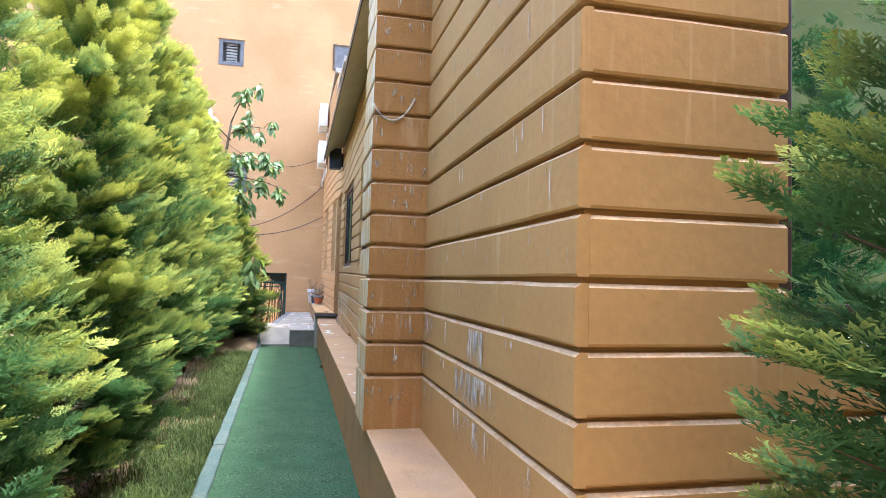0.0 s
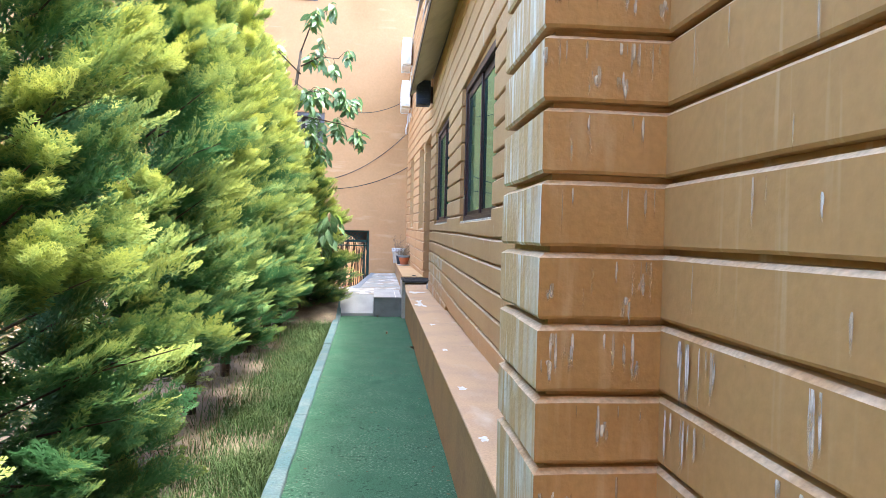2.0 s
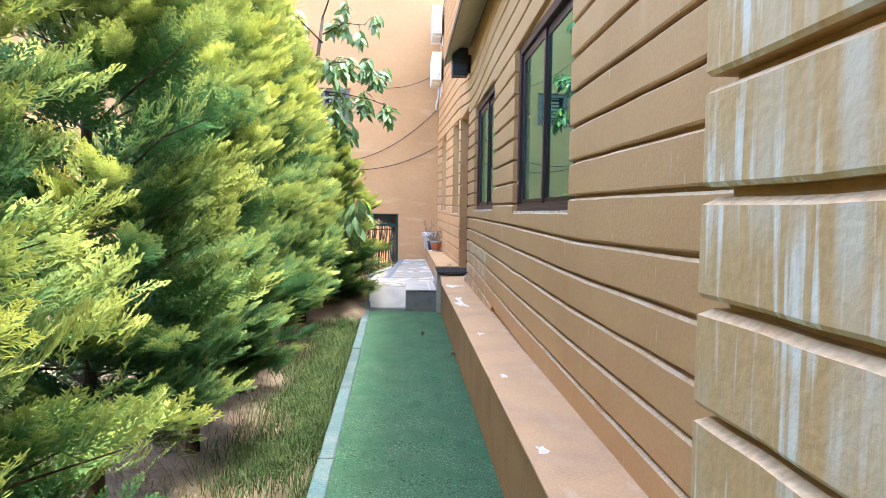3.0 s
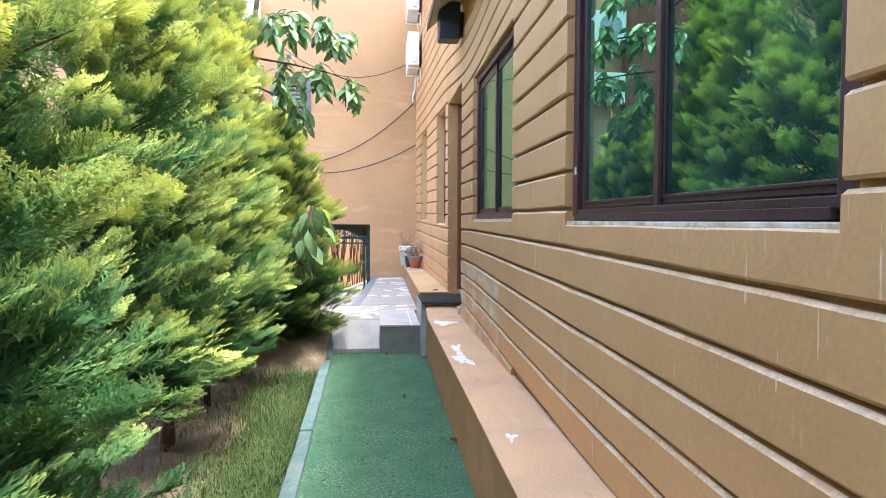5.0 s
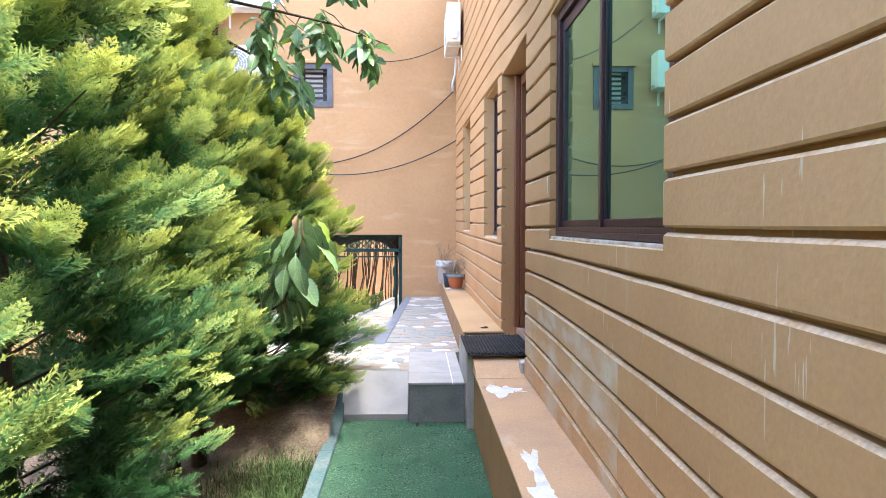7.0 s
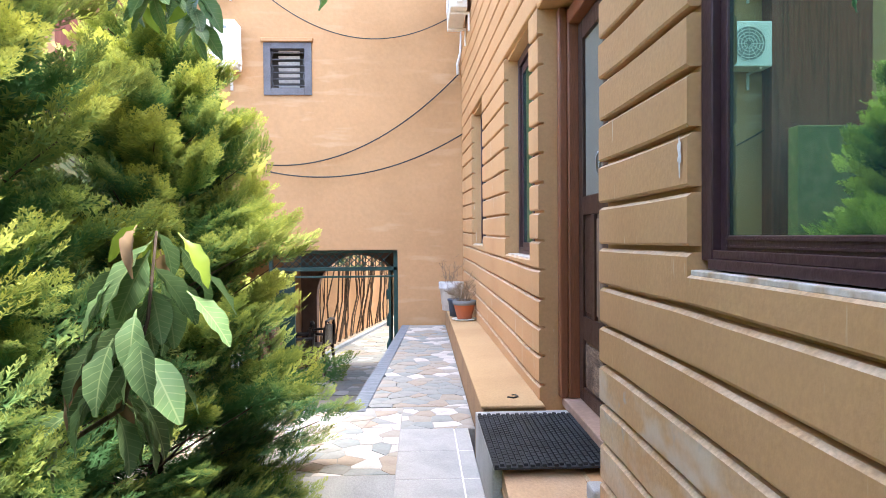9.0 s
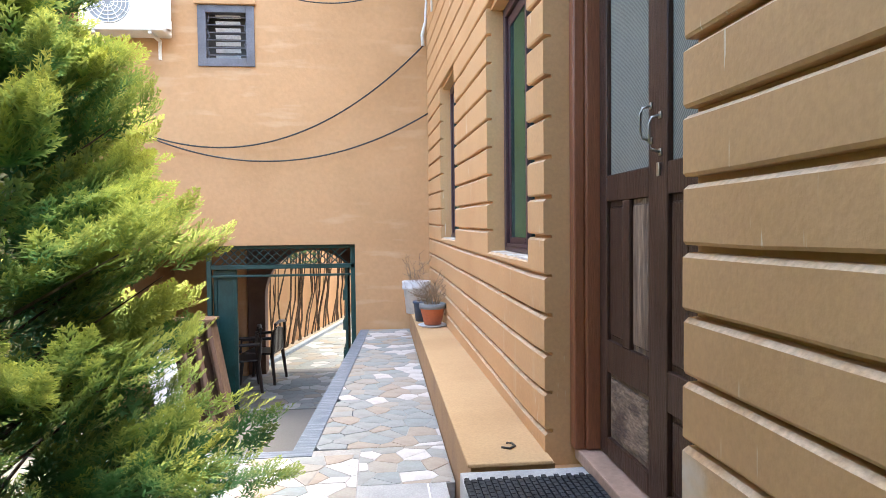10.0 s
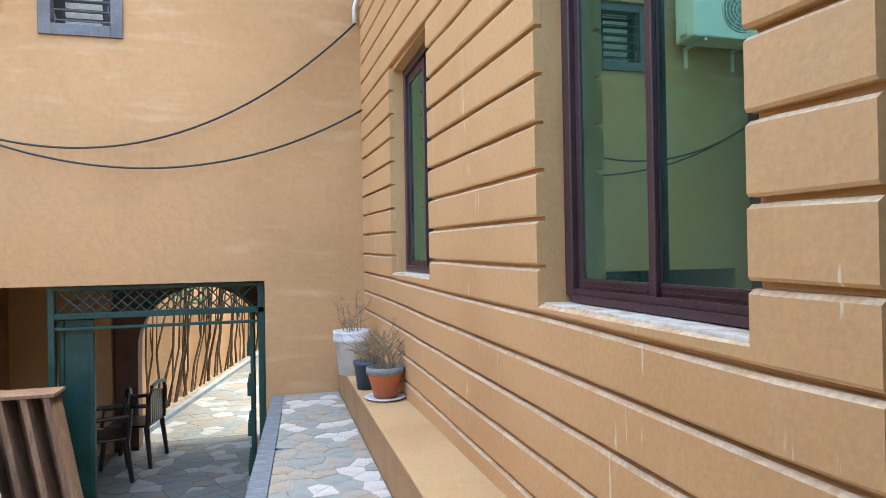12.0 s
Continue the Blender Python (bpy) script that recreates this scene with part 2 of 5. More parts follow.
M_ACG = mat("ac_grille", (0.25, 0.27, 0.28), 0.6)
M_GRILLE = mat("grey_iron", (0.13, 0.13, 0.145), 0.6, 0.2)
M_LOUVRE = mat("pale_louvre", (0.58, 0.60, 0.60), 0.5)
M_CABLE = mat("black_cable", (0.02, 0.02, 0.02), 0.5, var=0.05, bump=0)
M_SPK = mat("navy_plastic", (0.020, 0.030, 0.055), 0.5)
M_GATE = mat("green_iron", (0.012, 0.055, 0.050), 0.45, 0.2, var=0.15)
M_CHAIR = mat("brown_plastic", (0.030, 0.020, 0.017), 0.35, var=0.1, bump=0.05)
M_CRATE = mat("old_board", (0.15, 0.085, 0.055), 0.8, var=0.25, scale=9, second=(0.22, 0.14, 0.09), stretch=(3, 3, 0.3), rand=0.25)
M_BOARD = mat("white_board", (0.56, 0.59, 0.63), 0.5, var=0.04)
M_RED = mat("red_brick_paint", (0.21, 0.062, 0.036), 0.8, var=0.2, scale=9, stretch=(3, 3, 0.12))
# Dark base colour stands in for the unlit rooms behind the windows.
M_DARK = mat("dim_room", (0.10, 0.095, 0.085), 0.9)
M_BARK = mat("bark", (0.085, 0.06, 0.042), 0.95, var=0.3, scale=18, bump=0.9, bump_scale=45, stretch=(1, 1, 0.3))
M_ROOF = mat("roof_concrete", (0.33, 0.31, 0.29), 0.9)


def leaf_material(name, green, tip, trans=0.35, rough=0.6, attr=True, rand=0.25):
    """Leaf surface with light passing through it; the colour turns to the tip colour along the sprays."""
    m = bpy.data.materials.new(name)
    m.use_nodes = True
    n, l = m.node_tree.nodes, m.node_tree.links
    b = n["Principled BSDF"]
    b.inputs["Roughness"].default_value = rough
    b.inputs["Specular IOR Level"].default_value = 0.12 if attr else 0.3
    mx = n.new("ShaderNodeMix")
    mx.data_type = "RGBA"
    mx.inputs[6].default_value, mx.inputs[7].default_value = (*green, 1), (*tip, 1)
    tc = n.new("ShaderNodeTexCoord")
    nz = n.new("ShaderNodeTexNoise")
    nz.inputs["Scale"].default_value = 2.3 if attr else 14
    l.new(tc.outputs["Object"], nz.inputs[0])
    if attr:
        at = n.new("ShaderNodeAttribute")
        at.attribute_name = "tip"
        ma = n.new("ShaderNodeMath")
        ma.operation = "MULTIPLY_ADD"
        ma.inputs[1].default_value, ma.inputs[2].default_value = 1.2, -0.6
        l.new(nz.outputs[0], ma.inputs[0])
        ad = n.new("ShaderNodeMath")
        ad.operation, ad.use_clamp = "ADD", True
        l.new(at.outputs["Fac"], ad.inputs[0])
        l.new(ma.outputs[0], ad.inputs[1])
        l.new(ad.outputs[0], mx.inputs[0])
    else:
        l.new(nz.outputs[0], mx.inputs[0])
    hs = n.new("ShaderNodeHueSaturation")
    rr = n.new("ShaderNodeMapRange")
    rr.inputs[3].default_value, rr.inputs[4].default_value = 1 - rand, 1 + rand
    src = n.new("ShaderNodeNewGeometry").outputs["Random Per Island"] if attr else n.new("ShaderNodeObjectInfo").outputs["Random"]
    l.new(src, rr.inputs[0])
    l.new(rr.outputs[0], hs.inputs["Value"])
    l.new(mx.outputs[2], hs.inputs["Color"])
    l.new(hs.outputs[0], b.inputs["Base Color"])
    tr = n.new("ShaderNodeBsdfTranslucent")
    l.new(hs.outputs[0], tr.inputs[0])
    ms = n.new("ShaderNodeMixShader")
    ms.inputs[0].default_value = trans
    out = [k for k in n if k.bl_idname == "ShaderNodeOutputMaterial"][0]
    l.new(b.outputs[0], ms.inputs[1])
    l.new(tr.outputs[0], ms.inputs[2])
    l.new(ms.outputs[0], out.inputs[0])
    return m


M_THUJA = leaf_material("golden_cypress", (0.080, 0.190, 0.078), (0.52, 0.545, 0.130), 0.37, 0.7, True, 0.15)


def add_veins(m, amount, L):
    """Pale midrib and side veins on a leaf that runs along its own x axis."""
    n, l = m.node_tree.nodes, m.node_tree.links
    b = n["Principled BSDF"]
    old = b.inputs["Base Color"].links[0].from_socket
    tc = n.new("ShaderNodeTexCoord")
    sp = n.new("ShaderNodeSeparateXYZ")
    l.new(tc.outputs["Object"], sp.inputs[0])
    ab = n.new("ShaderNodeMath")
    ab.operation = "ABSOLUTE"
    l.new(sp.outputs[1], ab.inputs[0])
    rib = n.new("ShaderNodeMapRange")
    rib.inputs[1].default_value, rib.inputs[2].default_value = 0.0035, 0.0012
    l.new(ab.outputs[0], rib.inputs[0])
    sl = n.new("ShaderNodeMath")
    sl.operation = "MULTIPLY_ADD"
    sl.inputs[1].default_value = -0.8
    l.new(ab.outputs[0], sl.inputs[0])
    l.new(sp.outputs[0], sl.inputs[2])
    sn = n.new("ShaderNodeMath")
    sn.operation = "PINGPONG"
    sn.inputs[1].default_value = L / 18
    l.new(sl.outputs[0], sn.inputs[0])
    vr_ = n.new("ShaderNodeMapRange")
    vr_.inputs[1].default_value, vr_.inputs[2].default_value, vr_.inputs[4].default_value = 0.0022, 0.0006, 0.7
    l.new(sn.outputs[0], vr_.inputs[0])
    mxm = n.new("ShaderNodeMath")
    mxm.operation = "MAXIMUM"
    l.new(rib.outputs[0], mxm.inputs[0])
    l.new(vr_.outputs[0], mxm.inputs[1])
    sc = n.new("ShaderNodeMath")
    sc.operation = "MULTIPLY"
    sc.inputs[1].default_value = amount
    l.new(mxm.outputs[0], sc.inputs[0])
    mx = n.new("ShaderNodeMix")
    mx.data_type = "RGBA"
    mx.inputs[7].default_value = (0.42, 0.50, 0.25, 1)
    l.new(sc.outputs[0], mx.inputs[0])
    l.new(old, mx.inputs[6])
    l.new(mx.outputs[2], b.inputs["Base Color"])
    return m


M_AVO = add_veins(leaf_material("broad_leaf", (0.085, 0.18, 0.06), (0.14, 0.25, 0.09), 0.28, 0.3, False), 0.4, 0.22)
M_AVOL = add_veins(leaf_material("waxy_leaf", (0.065, 0.14, 0.052), (0.16, 0.25, 0.12), 0.18, 0.32, False, 0.35), 0.5, 0.22)
M_AVOY = leaf_material("young_leaf", (0.17, 0.27, 0.03), (0.24, 0.32, 0.05), 0.35, 0.4, False)
M_AVOD = leaf_material("dead_leaf", (0.20, 0.12, 0.06), (0.30, 0.22, 0.14), 0.2, 0.8, False)
M_GRASS = leaf_material("grass", (0.038, 0.084, 0.028), (0.10, 0.132, 0.05), 0.25, 0.7, True, 0.4)
M_STRAW = leaf_material("straw", (0.13, 0.108, 0.06), (0.22, 0.185, 0.105), 0.2, 0.8, True, 0.3)
M_TUFT = leaf_material("dark_tuft", (0.04, 0.10, 0.03), (0.09, 0.17, 0.05), 0.25, 0.5, True, 0.3)


def glass_material(name, tint, mirror, gloss=0.46):
    """Tinted reflecting window film."""
    m = bpy.data.materials.new(name)
    m.use_nodes = True
    n, l = m.node_tree.nodes, m.node_tree.links
    out = [k for k in n if k.bl_idname == "ShaderNodeOutputMaterial"][0]
    t = n.new("ShaderNodeBsdfTransparent")
    t.inputs[0].default_value = (*tint, 1)
    g = n.new("ShaderNodeBsdfGlossy")
    g.inputs[0].default_value, g.inputs[1].default_value = (*mirror, 1), 0.01
    fr = n.new("ShaderNodeFresnel")
    fr.inputs[0].default_value = 1.6
    ad = n.new("ShaderNodeMath")
    ad.operation, ad.use_clamp = "ADD", True
    ad.inputs[1].default_value = gloss
    l.new(fr.outputs[0], ad.inputs[0])
    ms = n.new("ShaderNodeMixShader")
    l.new(ad.outputs[0], ms.inputs[0])
    l.new(t.outputs[0], ms.inputs[1])
    l.new(g.outputs[0], ms.inputs[2])
    dust = n.new("ShaderNodeBsdfDiffuse")
    dust.inputs[0].default_value = (0.26, 0.40, 0.38, 1)
    nz = n.new("ShaderNodeTexNoise")
    nz.inputs["Scale"].default_value, nz.inputs["Detail"].default_value = 2.2, 4
    tc = n.new("ShaderNodeTexCoord")
    l.new(tc.outputs["Object"], nz.inputs[0])
    mr = n.new("ShaderNodeMapRange")
    mr.inputs[1].default_value, mr.inputs[2].default_value, mr.inputs[3].default_value, mr.inputs[4].default_value = 0.35, 0.7, 0.02, 0.09
    l.new(nz.outputs[0], mr.inputs[0])
    md = n.new("ShaderNodeMixShader")
    l.new(mr.outputs[0], md.inputs[0])
    l.new(ms.outputs[0], md.inputs[1])
    l.new(dust.outputs[0], md.inputs[2])
    l.new(md.outputs[0], out.inputs[0])
    return m


M_GLASS = glass_material("green_tinted_glass", (0.07, 0.24, 0.19), (0.35, 0.66, 0.51), 0.34)


def mesh_screen():
    m = mat("wire_screen", (0.13, 0.13, 0.115), 0.7, var=0.1, bump=0, spec=0.2)
    n, l = m.node_tree.nodes, m.node_tree.links
    b = n["Principled BSDF"]
    tc = n.new("ShaderNodeTexCoord")
    w = n.new("ShaderNodeTexWave")
    w.inputs["Scale"].default_value, w.inputs["Distortion"].default_value = 42, 1.2
    w.bands_direction = "DIAGONAL"
    l.new(tc.outputs["Object"], w.inputs[0])
    bp = n.new("ShaderNodeBump")
    bp.inputs["Strength"].default_value = 0.6
    l.new(w.outputs[1], bp.inputs["Height"])
    l.new(bp.outputs[0], b.inputs["Normal"])
    mx = n.new("ShaderNodeMix")
    mx.data_type = "RGBA"
    mx.inputs[7].default_value = (0.24, 0.235, 0.20, 1)
    l.new(w.outputs[1], mx.inputs[0])
    l.new(b.inputs["Base Color"].links[0].from_socket, mx.inputs[6])
    l.new(mx.outputs[2], b.inputs["Base Color"])
    return m


M_SCREEN = mesh_screen()

# ---- builders ----
def box(bm, x0, x1, y0, y1, z0, z1, bevel=0.0):
    r = bmesh.ops.create_cube(bm, size=1.0)
    for v in r["verts"]:
        v.co = Vector((x0 + (v.co.x + 0.5) * (x1 - x0), y0 + (v.co.y + 0.5) * (y1 - y0), z0 + (v.co.z + 0.5) * (z1 - z0)))
    if bevel:
        es = list({e for v in r["verts"] for e in v.link_edges})
        bmesh.ops.bevel(bm, geom=es, offset=bevel, segments=2, affect="EDGES", profile=0.5)
    return bm


def boxes(*items, bevel=0.0):
    bm = bmesh.new()
    for it in items:
        box(bm, *it, bevel=bevel)
    return bm


def part(name, bm, material, parent=None, label="", smooth=False):
    me = bpy.data.meshes.new(name)
    bm.to_mesh(me)
    bm.free()
    me.materials.append(material)
    if smooth:
        for p in me.polygons:
            p.use_smooth = True
    ob = new(name, me)
    if parent:
        ob.parent = parent
    if label:
        ob["label"] = label
    return ob


def thing(name, label, category, at=(0, 0, 0), group="", kind=""):
    e = new(name)
    e.empty_display_size = 0.1
    e.location = at
    bpy.context.view_layer.update()
    return tagged(e, label, category, group, kind)


def structure(ob, label, category):
    return tagged(ob, label, category, kind="structure")


def tube(bm, pts, r, seg=6, taper=1.0):
    """A tapering round rod along points."""
    pts = [Vector(p) for p in pts]
    rings = []
    for i, p in enumerate(pts):
        d = (pts[min(i + 1, len(pts) - 1)] - pts[max(i - 1, 0)]).normalized()
        u = d.orthogonal().normalized()
        w = d.cross(u)
        rr = r * (1 + (taper - 1) * i / max(1, len(pts) - 1))
        rings.append([bm.verts.new(p + (u * math.cos(a) + w * math.sin(a)) * rr) for a in [2 * math.pi * k / seg for k in range(seg)]])
    for a, b in zip(rings, rings[1:]):
        for k in range(seg):
            bm.faces.new((a[k], a[(k + 1) % seg], b[(k + 1) % seg], b[k]))
    bm.faces.new(rings[0][::-1])
    bm.faces.new(rings[-1])
    return bm


def lathe(bm, profile, centre, seg=24):
    rings = [[bm.verts.new((centre[0] + r * math.cos(2 * math.pi * k / seg), centre[1] + r * math.sin(2 * math.pi * k / seg), centre[2] + z)) for k in range(seg)] for r, z in profile]
    for a, b in zip(rings, rings[1:]):
        for k in range(seg):
            bm.faces.new((a[k], a[(k + 1) % seg], b[(k + 1) % seg], b[k]))
    bm.faces.new(rings[0][::-1])
    bm.faces.new(rings[-1])
    return bm


def sag(a, b, drop, n=24):
    a, b = Vector(a), Vector(b)
    return [a.lerp(b, i / n) - Vector((0, 0, drop * 4 * (i / n) * (1 - i / n))) for i in range(n + 1)]


rng = random.Random(7)

# ---- large structure ----
PITCH, G0, GAP, DEEP = 0.1415, 1.387, 0.015, 0.032
FAR_Y = 16.7
OPENINGS = [(5.715, 7.30, 1.322, 2.48), (8.36, 9.90, 1.338, 2.49), (10.64, 11.79, 0.50, 2.62), (12.06, 13.01, 1.297, 2.68), (14.41, 15.43, 1.342, 2.75)]


def wx(y):
    """Front of the long wall at y."""
    return 0.62 - 0.016 * max(0.0, y - 12.0)


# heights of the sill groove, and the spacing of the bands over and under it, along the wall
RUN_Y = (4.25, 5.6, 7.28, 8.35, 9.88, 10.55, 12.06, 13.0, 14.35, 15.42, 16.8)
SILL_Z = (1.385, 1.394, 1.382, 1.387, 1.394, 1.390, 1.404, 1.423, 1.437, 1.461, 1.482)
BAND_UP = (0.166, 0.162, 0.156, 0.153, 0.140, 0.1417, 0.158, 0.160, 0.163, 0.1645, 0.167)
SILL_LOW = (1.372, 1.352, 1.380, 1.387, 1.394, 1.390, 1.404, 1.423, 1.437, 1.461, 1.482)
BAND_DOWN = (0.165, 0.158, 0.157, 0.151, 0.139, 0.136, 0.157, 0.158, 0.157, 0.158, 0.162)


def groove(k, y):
    """Height of the k-th groove over the sill line; band spacing is fanned along the wall to fit the walked view."""
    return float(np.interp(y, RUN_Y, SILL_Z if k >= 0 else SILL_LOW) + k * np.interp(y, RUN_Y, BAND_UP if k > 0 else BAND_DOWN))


def course(p0, p1, normal, z0, z1, deep, seed):
    """One hand-plastered band with soft, slightly wavy lips."""
    p0, p1, nrm = Vector((*p0, 0)), Vector((*p1, 0)), Vector((*normal, 0))
    n = max(1, int((p1 - p0).length / 0.22))
    bm = bmesh.new()
    rows = []
    for i in range(n + 1):
        p = p0.lerp(p1, i / n)
        lo, hi = (z0(p.y), z1(p.y)) if callable(z0) else (z0, z1)
        w0, w1, w2 = (0.0035 * noise.noise((p.x * 5.3 + seed, p.y * 5.3, k * 7.1)) for k in range(3))
        prof = ((-0.001, lo + w0), (deep - 0.005, lo + w0), (deep + w2, lo + 0.007 + w0), (deep + w2, hi - 0.010 + w1), (deep - 0.012, hi + w1), (-0.001, hi + 0.001 + w1))
        rows.append([bm.verts.new(p + nrm * d + Vector((0, 0, z))) for d, z in prof])
    for a, b in zip(rows, rows[1:]):
        for k in range(6):
            bm.faces.new((a[k], b[k], b[(k + 1) % 6], a[(k + 1) % 6])).material_index = 1 if k == 3 else 0
    bm.faces.new(rows[0])
    bm.faces.new(rows[-1][::-1])
    bmesh.ops.recalc_face_normals(bm, faces=bm.faces)
    return bm


def prism(bm, ys, front, back, z0, z1):
    """A block between y values, with its front following a function of y."""
    rows = [[bm.verts.new(c) for c in ((front(y), y, z0), (front(y), y, z1), (back, y, z1), (back, y, z0))] for y in ys]
    for a, b in zip(rows, rows[1:]):
        for k in range(4):
            bm.faces.new((a[k], a[(k + 1) % 4], b[(k + 1) % 4], b[k]))
    bm.faces.new(rows[0][::-1])
    bm.faces.new(rows[-1])


def wall_top(y):
    """The wall steps up beyond the eave."""
    return 3.42 if y < 10.95 else 4.90 if y < 13.01 else 5.35


def long_wall():
    bm = bmesh.new()
    cuts = sorted({3.62, FAR_Y, 12.0, 10.95} | {v for o in OPENINGS for v in o[:2]})
    for a, b in zip(cuts, cuts[1:]):
        top = wall_top((a + b) / 2)
        hole = [o for o in OPENINGS if o[0] <= a + 1e-6 and o[1] >= b - 1e-6]
        for z0, z1 in ([(-0.7, hole[0][2]), (hole[0][3], top)] if hole else [(-0.7, top)]):
            prism(bm, (a, b), lambda y: wx(y) + DEEP, 0.86, z0, z1)
    bmesh.ops.recalc_face_normals(bm, faces=bm.faces)
    wall = structure(part("wall_east", bm, M_WALL), "ochre plastered wall with deep horizontal grooves", "wall")
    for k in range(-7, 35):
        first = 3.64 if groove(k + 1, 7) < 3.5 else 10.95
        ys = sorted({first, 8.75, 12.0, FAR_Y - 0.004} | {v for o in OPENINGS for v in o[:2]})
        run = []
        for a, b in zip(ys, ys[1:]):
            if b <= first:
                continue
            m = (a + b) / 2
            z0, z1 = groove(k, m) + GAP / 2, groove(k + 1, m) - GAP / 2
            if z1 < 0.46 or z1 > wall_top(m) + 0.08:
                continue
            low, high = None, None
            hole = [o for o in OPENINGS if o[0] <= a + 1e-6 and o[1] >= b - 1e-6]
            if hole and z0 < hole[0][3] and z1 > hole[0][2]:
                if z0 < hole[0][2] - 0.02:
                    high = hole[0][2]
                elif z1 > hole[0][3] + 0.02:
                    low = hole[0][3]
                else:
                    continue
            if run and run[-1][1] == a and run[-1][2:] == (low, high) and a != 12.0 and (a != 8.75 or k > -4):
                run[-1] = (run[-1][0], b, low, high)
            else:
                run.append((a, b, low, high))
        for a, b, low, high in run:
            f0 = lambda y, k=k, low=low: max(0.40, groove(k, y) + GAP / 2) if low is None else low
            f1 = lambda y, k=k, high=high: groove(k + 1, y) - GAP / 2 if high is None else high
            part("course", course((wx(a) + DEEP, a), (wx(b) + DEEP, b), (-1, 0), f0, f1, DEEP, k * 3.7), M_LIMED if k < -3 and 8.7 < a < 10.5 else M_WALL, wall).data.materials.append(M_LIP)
    return wall


WALL_E = long_wall()

# the near bay: set-back wall, its south return with a window, and the pilaster
NEAR_X, NEAR_Y, W0 = 0.575, 1.385, (1.15, 2.75, 1.06, 2.45)
bay = boxes((NEAR_X + DEEP, 0.86, NEAR_Y + DEEP, 3.62, -0.7, 3.42), (0.86, W0[0], NEAR_Y + DEEP, 1.62, -0.7, 3.42), (W0[0], W0[1], NEAR_Y + DEEP, 1.62, -0.7, W0[2]),
            (W0[0], W0[1], NEAR_Y + DEEP, 1.62, W0[3], 3.42), (W0[1], 4.6, NEAR_Y + DEEP, 1.62, -0.7, 3.42))
WALL_S = structure(part("wall_south", bay, M_STAIN), "stained ochre plaster wall with horizontal grooves and white runs", "wall")
PIL = structure(part("pillar", boxes((0.29 + DEEP, NEAR_X + 0.05, 3.20 + DEEP, 3.64 - DEEP, 0.41, 3.42)), M_PIL), "ochre pilaster with grooves and white lime stains", "pillar")
def near_groove(k):
    """Grooves of the near bay; the bands widen a little towards the top."""
    return 0.70 + 0.162 * k + 0.010 * max(0, k - 6)


k = -1
while near_groove(k) < 3.2:
    z0, z1 = near_groove(k) + GAP / 2, near_groove(k + 1) - GAP / 2
    if k == -1:
        z0 = 0.42
    part("course", course((NEAR_X + DEEP, NEAR_Y), (NEAR_X + DEEP, 3.20 + DEEP), (-1, 0), z0, z1, DEEP, k * 2.3), M_STAIN, WALL_S).data.materials.append(M_LIP)
    part("course", course((NEAR_X + DEEP, NEAR_Y + DEEP), (W0[0], NEAR_Y + DEEP), (0, -1), z0, z1, DEEP, k * 2.3), M_STAIN, WALL_S).data.materials.append(M_LIP)
    if z0 > W0[3] or z1 < W0[2]:
        part("course", course((W0[0], NEAR_Y + DEEP), (W0[1], NEAR_Y + DEEP), (0, -1), z0, z1, DEEP, k * 2.3), M_STAIN, WALL_S).data.materials.append(M_LIP)
    part("course", course((W0[1], NEAR_Y + DEEP), (4.6, NEAR_Y + DEEP), (0, -1), z0, z1, DEEP, k * 2.3), M_STAIN, WALL_S).data.materials.append(M_LIP)
    b = bmesh.new()
    rings = []
    for inset, z in ((DEEP + 0.001, z0), (0.005, z0), (0.0, z0 + 0.007), (0.0, z1 - 0.011), (0.016, z1), (DEEP + 0.001, z1 + 0.001)):
        pts = []
        for (xa, ya), (xb, yb), n in (((0.29, 3.64), (0.29, 3.20), 5), ((0.29, 3.20), (NEAR_X + DEEP, 3.20), 4), ((NEAR_X + DEEP, 3.20), (NEAR_X + DEEP, 3.64), 1), ((NEAR_X + DEEP, 3.64), (0.29, 3.64), 3)):
            for i in range(n):
                x, y = xa + (xb - xa) * i / n, ya + (yb - ya) * i / n
                x, y = max(x, 0.29 + inset), min(max(y, 3.20 + inset), 3.64 - inset)
                w = 0.0035 * noise.noise((x * 6, y * 6, z * 3))
                pts.append(b.verts.new((x + w, y + w, z + w)))
        rings.append(pts)
    for ra, rb in zip(rings, rings[1:]):
        for i in range(len(ra)):
            b.faces.new((ra[i], ra[(i + 1) % len(ra)], rb[(i + 1) % len(ra)], rb[i]))
    bmesh.ops.recalc_face_normals(b, faces=b.faces)
    pc = part("course", b, M_PIL, PIL)
    pc.data.materials.append(M_PILW)
    pc.data.materials.append(M_LIP)
    for fc in pc.data.polygons:
        fc.material_index = 2 if 0.35 < fc.normal.z < 0.95 else 1 if fc.normal.x < -0.6 else 0
    k += 1

# lime that has run down the near bay and the pilaster
def run_mesh(w, h, seed):
    """A dribble hanging from its top edge: wider head, ragged tapering tail."""
    bm = bmesh.new()
    n = 7
    L_, R_ = [], []
    for i in range(n + 1):
        f = i / n
        ww = w * (0.5 + 0.5 * abs(noise.noise((seed, f * 3.1, 1.7))) * 2) * (1 - 0.55 * f ** 2) * min(1, 0.45 + 2.5 * f)
        c = 0.25 * w * noise.noise((seed * 1.3, f * 2.0, 5.0))
        L_.append(bm.verts.new((c - ww / 2, 0, -h * f)))
        R_.append(bm.verts.new((c + ww / 2, 0, -h * f)))
    for i in range(n):
        bm.faces.new((L_[i], R_[i], R_[i + 1], L_[i + 1]))
    return bm


